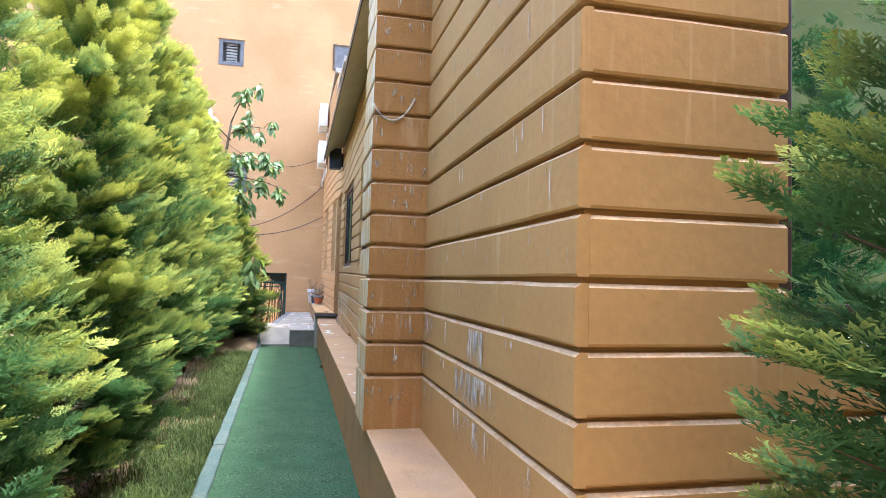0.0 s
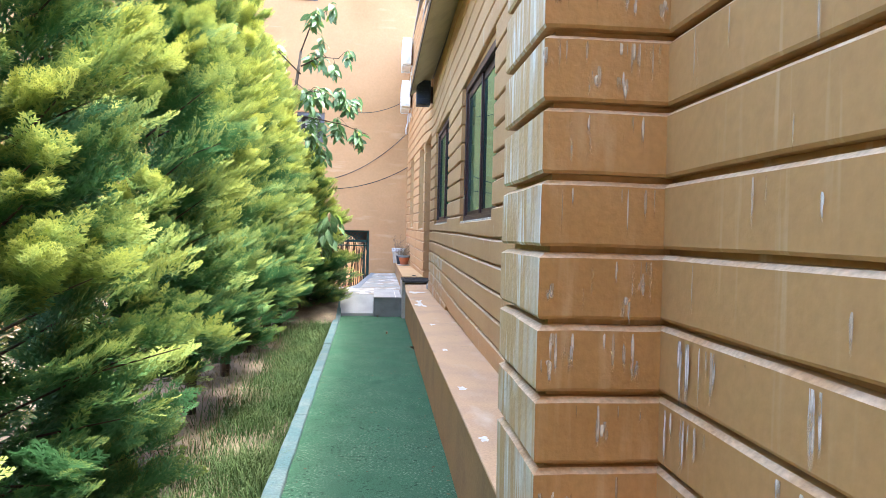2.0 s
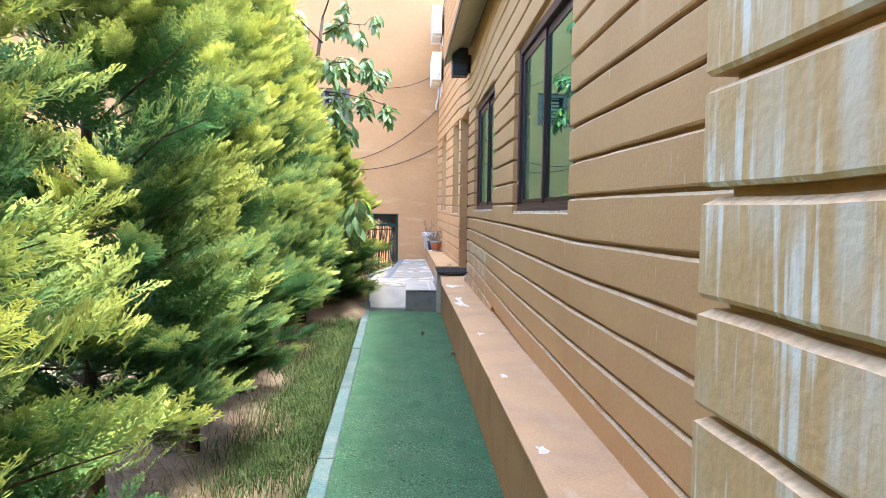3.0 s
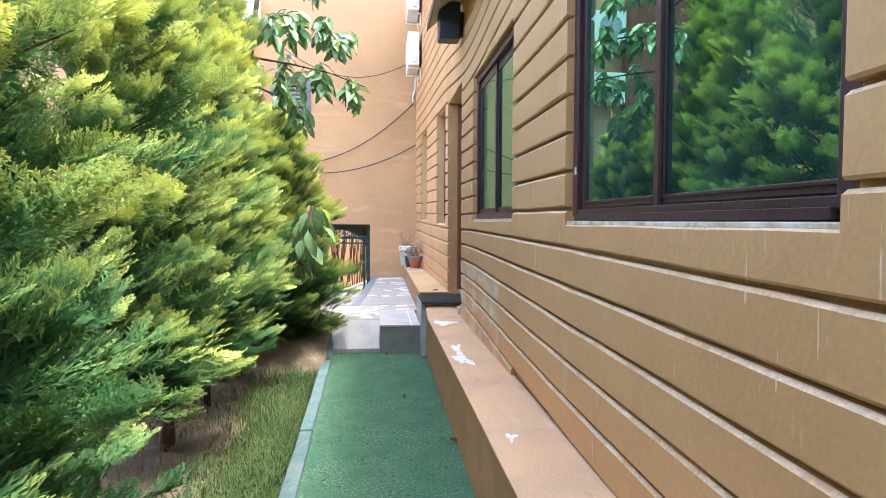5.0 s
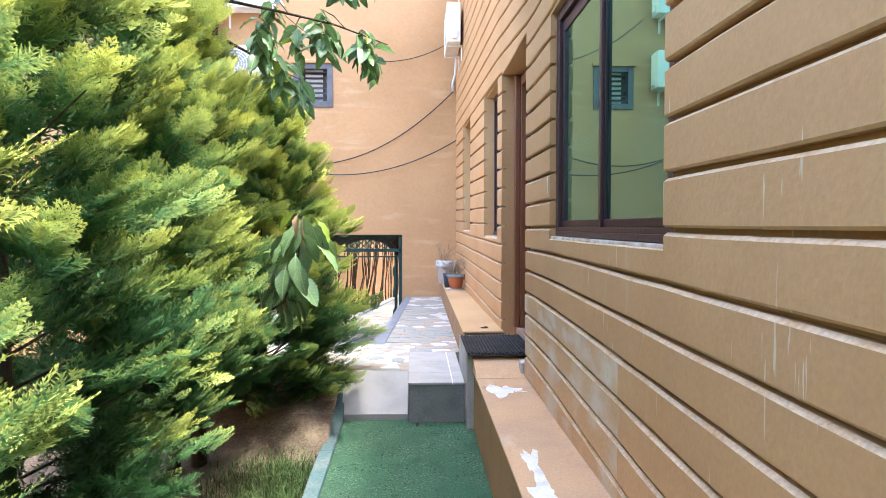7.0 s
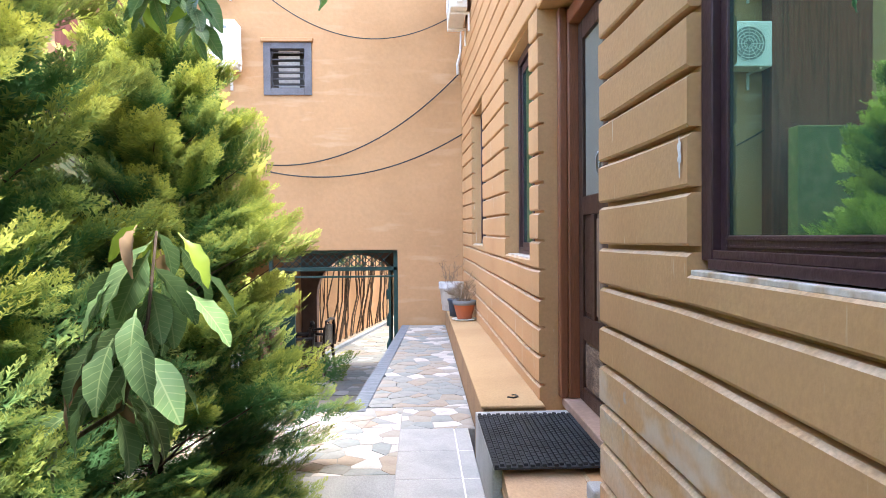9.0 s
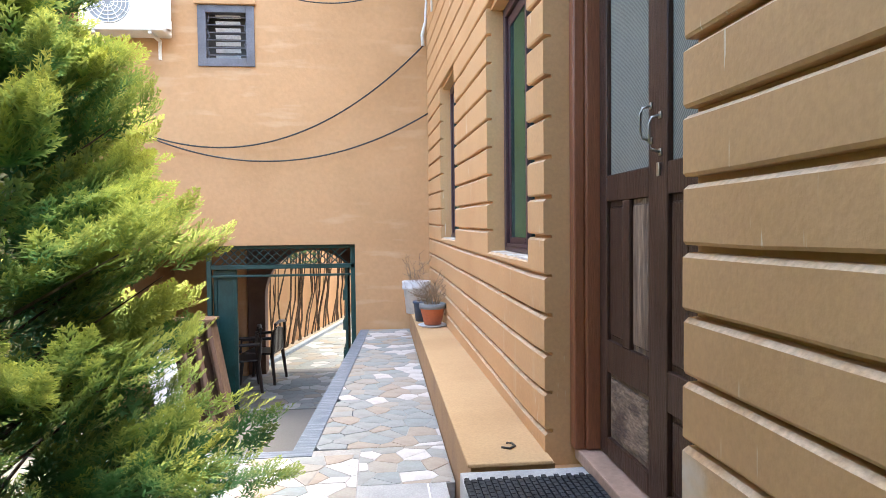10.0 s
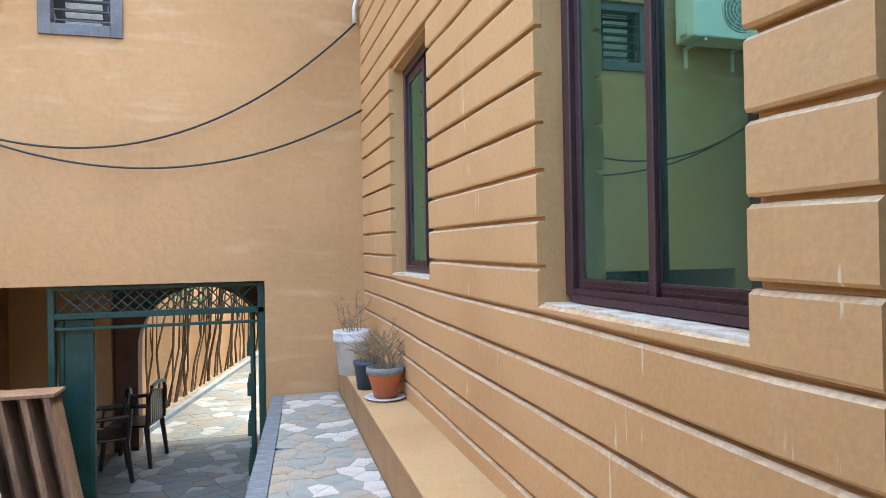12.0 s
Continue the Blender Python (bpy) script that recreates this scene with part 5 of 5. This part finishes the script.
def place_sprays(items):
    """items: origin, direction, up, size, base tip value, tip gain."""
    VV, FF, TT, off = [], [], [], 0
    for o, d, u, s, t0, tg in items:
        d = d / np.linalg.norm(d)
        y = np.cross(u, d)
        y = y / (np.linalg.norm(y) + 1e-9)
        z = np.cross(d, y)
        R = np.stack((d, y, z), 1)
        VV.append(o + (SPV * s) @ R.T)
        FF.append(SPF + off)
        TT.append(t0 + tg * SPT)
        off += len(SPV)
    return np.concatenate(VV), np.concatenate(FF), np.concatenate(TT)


def cypress_crown(H, R, zb, nb, per, seed, yellow, gold=0.0):
    """Branches rising from the stem, each carrying fans of sprays towards its end; uneven outline with gaps."""
    r = np.random.RandomState(seed)
    items = []
    sticks = bmesh.new()
    for i in range(nb):
        h = (i + r.uniform(0, 1)) / nb
        z = zb + (H - zb) * h ** 1.3
        prof = (1 - h ** 1.3) ** 0.60 * (0.55 + 0.45 * min(1, h / 0.22)) + 0.05
        a = i * 2.39996 + r.uniform(-0.4, 0.4)
        L = R * prof * r.uniform(0.74, 1.16)
        lift = r.uniform(0.10, 0.50) + 0.5 * h
        d = np.array((math.cos(a), math.sin(a), lift))
        d /= np.linalg.norm(d)
        roll = r.normal(0, 0.45)
        flat = np.cross(d, (0, 0, 1.0))
        flat /= np.linalg.norm(flat)
        over = np.cross(flat, d)
        side = flat * math.cos(roll) + over * math.sin(roll)
        up = np.cross(side, d)
        p0 = np.array((0, 0, z - 0.3 * L))
        if i % 2 == 0:
            tube(sticks, [p0, p0 + d * L * 0.5, p0 + d * L * 0.85], 0.007, 4, 0.3)
        tone = r.normal(0, 0.15)
        n = per if math.cos(a + 0.7) > -0.35 else per // 4
        for q in range(n):
            f = 0.26 + 0.78 * ((q + r.uniform(0, 1)) / n) ** 0.8
            g = (1 if q % 2 else -1) * radians(r.uniform(30, 62)) * (1.15 - 0.8 * f)
            dd = d * math.cos(g) + side * math.sin(g) + up * r.normal(0.06, 0.17)
            o = p0 + d * L * f + up * (0.07 * L * math.sin(3.0 * f)) + r.normal(0, 0.02, 3)
            s = min((0.088 + 0.13 * (1 - f)) * r.uniform(0.85, 1.2), 0.36 * L)
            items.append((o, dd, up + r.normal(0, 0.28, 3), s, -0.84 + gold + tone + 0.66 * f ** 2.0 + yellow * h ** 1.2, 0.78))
    return items, sticks


def cypress(name, H, R, zb, nb, per, seed, yellow, label, group, gold=0.0):
    t = thing(name, label, "tree", (0, 0, 0), group)
    tr = bmesh.new()
    tube(tr, [(0, 0, -0.06), (0.01, 0.0, 0.3), (-0.01, 0.01, 0.8), (0.0, 0, H * 0.55), (0, 0, H * 0.93)], 0.045, 8, 0.15)
    items, sticks = cypress_crown(H, R, zb, nb, per, seed, yellow, gold)
    part("trunk", tr, M_BARK, t, "", True)
    tagged(part("branchwork", sticks, M_BARK, t), kind="stuff")
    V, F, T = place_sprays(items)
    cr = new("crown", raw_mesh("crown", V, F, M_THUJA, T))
    cr.parent = t
    cr["kind"] = "stuff"
    return t


LBL = "golden-green feathery cypress with bare dark trunk, in a hedge row"
GRP = "cypress hedge row"
c0 = cypress("cypress_tree", 3.5, 0.72, 0.16, 270, 34, 3, 0.85, "golden-green feathery cypress, low-branched, in a hedge row", GRP, 0.04)
c1 = cypress("cypress_tree", 3.7, 0.74, 0.56, 205, 36, 1, 0.80, LBL, GRP)
c2 = cypress("cypress_tree", 3.4, 0.76, 0.50, 205, 36, 2, 0.76, LBL, GRP)
c0.matrix_basis = pose(-1.34, 3.98, -0.05, 0, 0, 0)
c1.matrix_basis = pose(-1.34, 5.19, -0.05, 0, 0, 0)
c2.matrix_basis = pose(-1.35, 6.36, -0.05, 0, 0, 8)
for src, x, y, rz, s, sz in ((c0, -1.52, 2.75, -22, 1.0, 1.0), (c2, -1.34, 1.6, 14, 1.04, 1.04), (c1, -1.40, 7.59, 24, 1.0, 1.0), (c2, -1.44, 8.75, -26, 1.0, 1.0), (c1, -1.44, 9.62, -8, 0.95, 0.95), (c2, -1.50, 10.36, 40, 1.0, 1.06)):
    copy_thing(src, pose(x, y, -0.05, 0, 0, rz) @ Matrix.Diagonal((s, s, sz, 1)))
c3 = cypress("cypress_tree", 2.48, 0.88, 0.30, 220, 40, 4, 0.42, "golden-green feathery cypress, full to the ground, by the paving", GRP, 0.19)
c3.matrix_basis = pose(-1.20, 11.30, -0.03, 0, 0, -5)
cs1 = cypress("cypress_shrub", 2.9, 0.50, 0.1, 120, 26, 5, 0.05, "dense golden-green cypress shrub before the window", "cypress hedge row")
cs1.matrix_basis = pose(1.44, 0.98, -0.05, 0, 0, -101) @ Matrix.Diagonal((0.8, 1.6, 1, 1))
for x, y, rz in ((1.7, -1.6, 30), (2.9, -1.9, 140), (4.1, -1.3, 250)):
    copy_thing(cs1, pose(x, y, -0.05, 0, 0, rz) @ Matrix.Diagonal((1.3, 1.3, 1.2, 1)))


# broadleaf tree with drooping leaves
def leaf_mesh(name, L, W, fold, droop, material):
    V, F = [], []
    n = 8
    for i in range(n + 1):
        s = i / n
        w = W * math.sin(math.pi * min(1, s * 0.93 + 0.03)) ** 0.9 * (1 - 0.25 * s)
        z = -droop * s * s
        wav = 0.006 * math.sin(i * 2.4)
        V += [(s * L, -w, z + fold * w + wav), (s * L, 0, z), (s * L, w, z + fold * w - wav)]
    for i in range(n):
        a = i * 3
        F += [(a, a + 1, a + 4, a + 3), (a + 1, a + 2, a + 5, a + 4)]
    V += [(-0.03, -0.003, 0.0), (-0.03, 0.003, 0.0)]
    F.append((len(V) - 2, len(V) - 1, 2, 0))
    me = bpy.data.meshes.new(name)
    me.from_pydata(V, [], F)
    me.materials.append(material)
    for p in me.polygons:
        p.use_smooth = True
    return me


LEAVES = [leaf_mesh("leaf", 0.22, 0.052, 0.35, 0.05, M_AVO), leaf_mesh("leaf", 0.19, 0.043, 0.5, 0.07, M_AVO), leaf_mesh("leaf", 0.17, 0.036, 0.6, 0.04, M_AVOY), leaf_mesh("leaf", 0.15, 0.03, 1.3, 0.09, M_AVOD), leaf_mesh("leaf", 0.22, 0.064, 0.30, 0.05, M_AVOL), leaf_mesh("leaf", 0.20, 0.056, 0.40, 0.06, M_AVOL)]
BT = thing("broadleaf_tree", "young broadleaf tree with large drooping dark green leaves", "tree", (0, 0, 0))


def limb(pts, r, taper=0.4):
    b = bmesh.new()
    tube(b, pts, r, 7, taper)
    return part("limb", b, M_BARK, BT, "", True)


b = bmesh.new()
tube(b, [(-1.38, 10.45, -0.06), (-1.40, 10.45, 0.9), (-1.36, 10.48, 1.9), (-1.25, 10.5, 2.8), (-1.15, 10.5, 3.6)], 0.05, 8, 0.35)
part("trunk", b, M_BARK, BT, "", True)
lrng = random.Random(21)


def leaf(p, out, droop, size=1.0, kind=None):
    k = kind if kind is not None else lrng.choice((0, 0, 1))
    o = new("leaf", LEAVES[k])
    o.parent = BT
    d = Vector((out[0], out[1], -droop)).normalized()
    q = d.to_track_quat("X", "Z").to_matrix().to_4x4() @ Matrix.Rotation(lrng.uniform(-0.9, 0.9), 4, "X")
    o.matrix_basis = Matrix.Translation(p) @ q @ Matrix.Scale(size, 4)
    return o


def leafy_twig(pts, count, lo=0.25, size=1.0, droop=1.4, old=0.0, young=0.0, kinds=(0, 0, 1), reach=0.0):
    limb(pts, 0.010, 0.35)
    P = [Vector(p) for p in pts]
    for i in range(count):
        s = (lo + (1 - lo) * (i + lrng.random()) / count) * (len(P) - 1)
        a = min(int(s), len(P) - 2)
        p = P[a].lerp(P[a + 1], s - a)
        ang = lrng.uniform(0, 6.28)
        p = p + Vector((math.cos(ang), math.sin(ang), 0.3)) * reach * lrng.random()
        k = 2 if (i > count * 0.75 and lrng.random() < young) else (3 if lrng.random() < old else lrng.choice(kinds))
        leaf(p, (math.cos(ang), math.sin(ang)), droop * lrng.uniform(0.5, 1.5), size * lrng.uniform(0.75, 1.15), k)


# low drooping shoot beside the path
leafy_twig([(-1.38, 10.44, 0.75), (-1.10, 10.30, 0.80), (-0.80, 10.14, 0.98), (-0.72, 10.12, 1.22), (-0.69, 10.11, 1.45)], 54, 0.40, 0.82, 1.3, 0.10, 0.3, (4, 4, 5), 0.12)
# upper boughs reaching over the path
for pts, c in (
    ([(-1.25, 10.5, 2.75), (-0.95, 10.7, 2.75), (-0.60, 10.8, 2.70), (-0.26, 10.82, 2.58)], 54),
    ([(-1.2, 10.5, 3.0), (-0.9, 10.6, 3.08), (-0.62, 10.75, 3.05), (-0.36, 10.8, 2.96)], 46),
    ([(-1.2, 10.5, 2.5), (-1.12, 10.66, 2.48), (-1.02, 10.76, 2.42), (-0.92, 10.84, 2.32)], 34),
    ([(-1.15, 10.5, 3.4), (-0.9, 10.55, 3.55), (-0.65, 10.6, 3.55)], 34),
    ([(-1.15, 10.5, 3.6), (-1.0, 10.3, 3.9), (-0.8, 10.2, 4.05)], 26),
    ([(-1.15, 10.5, 3.3), (-1.4, 10.2, 3.5), (-1.6, 10.0, 3.6)], 16),
    ([(-1.2, 10.5, 2.9), (-1.0, 10.15, 3.0), (-0.85, 9.95, 2.95)], 30),
):
    limb(pts, 0.011, 0.35)
    P = [Vector(p) for p in pts]
    for q in range(max(3, c // 6)):
        s = (0.25 + 0.75 * (q + 0.8) / max(3, c // 6)) * (len(P) - 1)
        a = min(int(s), len(P) - 2)
        p = P[a].lerp(P[a + 1], s - a)
        tip = p + Vector((lrng.uniform(-0.16, 0.16), lrng.uniform(-0.2, 0.2), lrng.uniform(-0.05, 0.14)))
        limb([p, p.lerp(tip, 0.5) + Vector((0, 0, 0.02)), tip], 0.005, 0.5)
        for w in range(12):
            ang = w * 2.4 + lrng.uniform(-0.5, 0.5)
            leaf(tip + Vector((lrng.uniform(-0.02, 0.02), lrng.uniform(-0.02, 0.02), -0.015 * w)), (math.cos(ang), math.sin(ang)), lrng.uniform(0.1, 1.4), 0.72 * lrng.uniform(0.7, 1.15), 2 if lrng.random() < 0.08 else lrng.choice((0, 1, 4, 5)))


# grass, straw, tufts
def blades(name, count, region, h, w, material, seed, label, lean=0.5, z=-0.07):
    r = np.random.RandomState(seed)
    V, F, T = [], [], []
    i = 0
    while i < count:
        x, y = region(r)
        dens = noise.noise((x * 2.1, y * 1.7, seed)) + 0.35
        if r.uniform(-0.3, 0.9) > dens:
            i += 0.2
            continue
        a = r.uniform(0, 6.28)
        L = h * r.uniform(0.4, 1.2)
        dx, dy = math.cos(a), math.sin(a)
        ln = lean * r.uniform(0.2, 1.3)
        k = len(V)
        V += [(x - dy * w, y + dx * w, z), (x + dy * w, y - dx * w, z), (x + dx * L * ln * 0.4 + dy * w * 0.7, y + dy * L * ln * 0.4 - dx * w * 0.7, z + L * 0.6), (x + dx * L * ln * 0.4 - dy * w * 0.7, y + dy * L * ln * 0.4 + dx * w * 0.7, z + L * 0.6), (x + dx * L * ln, y + dy * L * ln, z + L * (1 - 0.25 * ln))]
        F += [(k, k + 1, k + 2, k + 3), (k + 3, k + 2, k + 4)]
        T += [0, 0, 0.4, 0.4, 0.9]
        i += 1
    ob = new(name, raw_mesh(name, V, F, material, T))
    return tagged(ob, label, "grass", kind="stuff")


blades("grass", 42000, lambda r: (lambda y: (kerb_x(y) - 0.088 - abs(r.normal(0, 0.24)), y))(r.uniform(0.5, 11.3)), 0.12, 0.0028, M_GRASS, 3, "uneven green and dry grass along the kerb", 1.0)
blades("straw", 14000, lambda r: (r.uniform(-2.6, -0.95), r.uniform(1.0, 11.0)), 0.08, 0.0026, M_STRAW, 4, "dry straw and dead grass under the hedge", 1.8)
blades("grass_tuft", 420, lambda r: (-0.86 + r.normal(0, 0.07), 11.36 + r.normal(0, 0.07)), 0.30, 0.004, M_TUFT, 6, "dark green grass tuft by the paving", 0.9, 0.17)

# debris on the turf
LT = bmesh.new()
dr = random.Random(5)
for i in range(260):
    y = dr.uniform(1.2, 11.1)
    x = dr.uniform(kerb_x(y) + 0.03, 0.30)
    if dr.random() < 0.45:
        x = 0.30 - abs(dr.gauss(0, 0.05))
    s = dr.uniform(0.004, 0.011)
    a = dr.uniform(0, 6.28)
    q = [LT.verts.new((x + s * math.cos(a + t) * f, y + s * math.sin(a + t) * f, 0.009 + dr.uniform(0, 0.004))) for t, f in ((0, 1.5), (1.5, 0.6), (3.1, 1.3), (4.6, 0.7))]
    LT.faces.new(q)
tagged(part("litter", LT, M_STRAW), "tiny dry leaf crumbs scattered on the turf", "litter", kind="stuff")
for (x, y, rz, s) in ((0.27, 8.45, 30, 0.62), (0.05, 9.45, 95, 0.45), (-0.08, 10.98, 80, 0.4)):
    o = new("fallen_leaf", LEAVES[3])
    tagged(o, "curled brown dead leaf on the turf", "leaf", "fallen leaves")
    o.matrix_basis = pose(x, y, 0.03, 0, 8, rz) @ Matrix.Scale(s, 4)

# climbing stems on the alley wall
VN = thing("climbing_vine", "bare brown climbing stems on the alley wall", "vine")
vr = random.Random(8)
for i in range(44):
    f = (i + vr.random()) / 44
    f = f ** 1.3
    base = Vector((-2.06 + 1.72 * f, 19.25 + 8.2 * f, -0.68))
    b = bmesh.new()
    pts = [base]
    lean = vr.uniform(0.0, 0.5)
    for k in range(6):
        pts.append(pts[-1] + Vector((vr.uniform(-0.05, 0.09), lean * 0.30 + vr.uniform(-0.12, 0.12), 0.42)))
    tube(b, pts, vr.uniform(0.012, 0.028), 5, 0.5)
    p = pts[2]
    tube(b, [p, p + Vector((0.05, -0.25, 0.5)), p + Vector((0.08, -0.32, 1.1))], 0.010, 5, 0.5)
    part("stem", b, M_BARK, VN)
it = []
# From 150 on: unseen canopy over the alley, added to break its sunlight.
for i in range(420):
    f = vr.random() ** 1.4
    it.append((np.array((-1.78 + 1.72 * f + (vr.uniform(-0.2, 0.5) if i < 150 else vr.uniform(0.0, 2.0)), 19.4 + 8 * f, (vr.uniform(0.9, 2.2) if i < 150 else vr.uniform(2.2, 2.6)) + 0.2 * f)), np.array((vr.uniform(-1, 1), vr.uniform(-1, 1), vr.uniform(-0.7, 0.4))), np.array((vr.uniform(-0.4, 0.4), vr.uniform(-0.4, 0.4), 1.0)), vr.uniform(0.25, 0.4), -0.3, 0.3))
V, F, T = place_sprays(it)
fo = new("foliage", raw_mesh("foliage", V, F, M_THUJA, T))
fo.parent = VN
fo["kind"] = "stuff"

# ---- mosaic stones ----
def clip(poly, px, py, nx_, ny_):
    """Keep the side of a convex polygon where (p - P) . n <= 0."""
    out = []
    for i in range(len(poly)):
        a, b = poly[i], poly[(i + 1) % len(poly)]
        da = (a[0] - px) * nx_ + (a[1] - py) * ny_
        db = (b[0] - px) * nx_ + (b[1] - py) * ny_
        if da <= 0:
            out.append(a)
        if (da < 0 < db) or (db < 0 < da):
            t = da / (da - db)
            out.append((a[0] + (b[0] - a[0]) * t, a[1] + (b[1] - a[1]) * t))
    return out


PAVE = thing("stone_paving", "crazy paving of white, grey and tan stone pieces", "paving", kind="structure")


def lay(region, sx, sy, z, seed, parent=PAVE):
    r = random.Random(seed)
    x0, x1 = min(p[0] for p in region), max(p[0] for p in region)
    y0, y1 = min(p[1] for p in region), max(p[1] for p in region)
    sites = [(x + r.uniform(-0.46, 0.46) * sx + (0.5 * sx if j % 2 else 0), y + r.uniform(-0.46, 0.46) * sy) for j, y in enumerate(np.arange(y0 - sy, y1 + sy, sy)) for x in np.arange(x0 - sx, x1 + 1.5 * sx, sx)]
    for p in sites:
        poly = [tuple(q) for q in region]
        for q in sites:
            if q is not p and abs(q[0] - p[0]) < 3 * sx and abs(q[1] - p[1]) < 3 * sy:
                dx, dy = q[0] - p[0], q[1] - p[1]
                L = math.hypot(dx, dy)
                if L < 1e-6:
                    continue
                poly = clip(poly, (p[0] + q[0]) / 2 - dx / L * 0.002, (p[1] + q[1]) / 2 - dy / L * 0.002, dx / L, dy / L)
                if len(poly) < 3:
                    break
        if len(poly) < 3:
            continue
        area = abs(sum(a[0] * b[1] - a[1] * b[0] for a, b in zip(poly, poly[1:] + poly[:1]))) / 2
        if area < 0.0012:
            continue
        cx, cy_ = sum(q[0] for q in poly) / len(poly), sum(q[1] for q in poly) / len(poly)
        zt = z + r.uniform(0, 0.003)
        n = len(poly)
        top = [((a - cx) * 0.988, (b - cy_) * 0.988, zt - z) for a, b in poly]
        low = [(a - cx, b - cy_, -0.004) for a, b in poly]
        me = bpy.data.meshes.new("stone")
        me.from_pydata(top + low, [], [tuple(range(n))] + [(i, n + i, n + (i + 1) % n, (i + 1) % n) for i in range(n)])
        me.materials.append(M_STONE if parent is PAVE else M_STONE_DIM)
        o = new("stone", me)
        o.parent = parent
        o.location = (cx, cy_, z)


lay([(-1.48, 11.49), (-0.137, 11.49), (-0.137, 12.615), (-1.48, 12.615)], 0.15, 0.10, 0.284, 1)
lay([(-0.131, 12.21), (0.308, 12.21), (0.308, 12.70), (-0.131, 12.70)], 0.15, 0.10, 0.284, 2)
lay([(border_x(12.71, 1) + 0.004, 12.71), (0.308, 12.71), (0.308, FAR_Y - 0.01), (border_x(FAR_Y, 1) + 0.004, FAR_Y - 0.01)], 0.155, 0.105, 0.284, 3)
PAVE2 = thing("stone_paving", "crazy paving of grey and white stones in the gate passage", "paving", kind="structure")
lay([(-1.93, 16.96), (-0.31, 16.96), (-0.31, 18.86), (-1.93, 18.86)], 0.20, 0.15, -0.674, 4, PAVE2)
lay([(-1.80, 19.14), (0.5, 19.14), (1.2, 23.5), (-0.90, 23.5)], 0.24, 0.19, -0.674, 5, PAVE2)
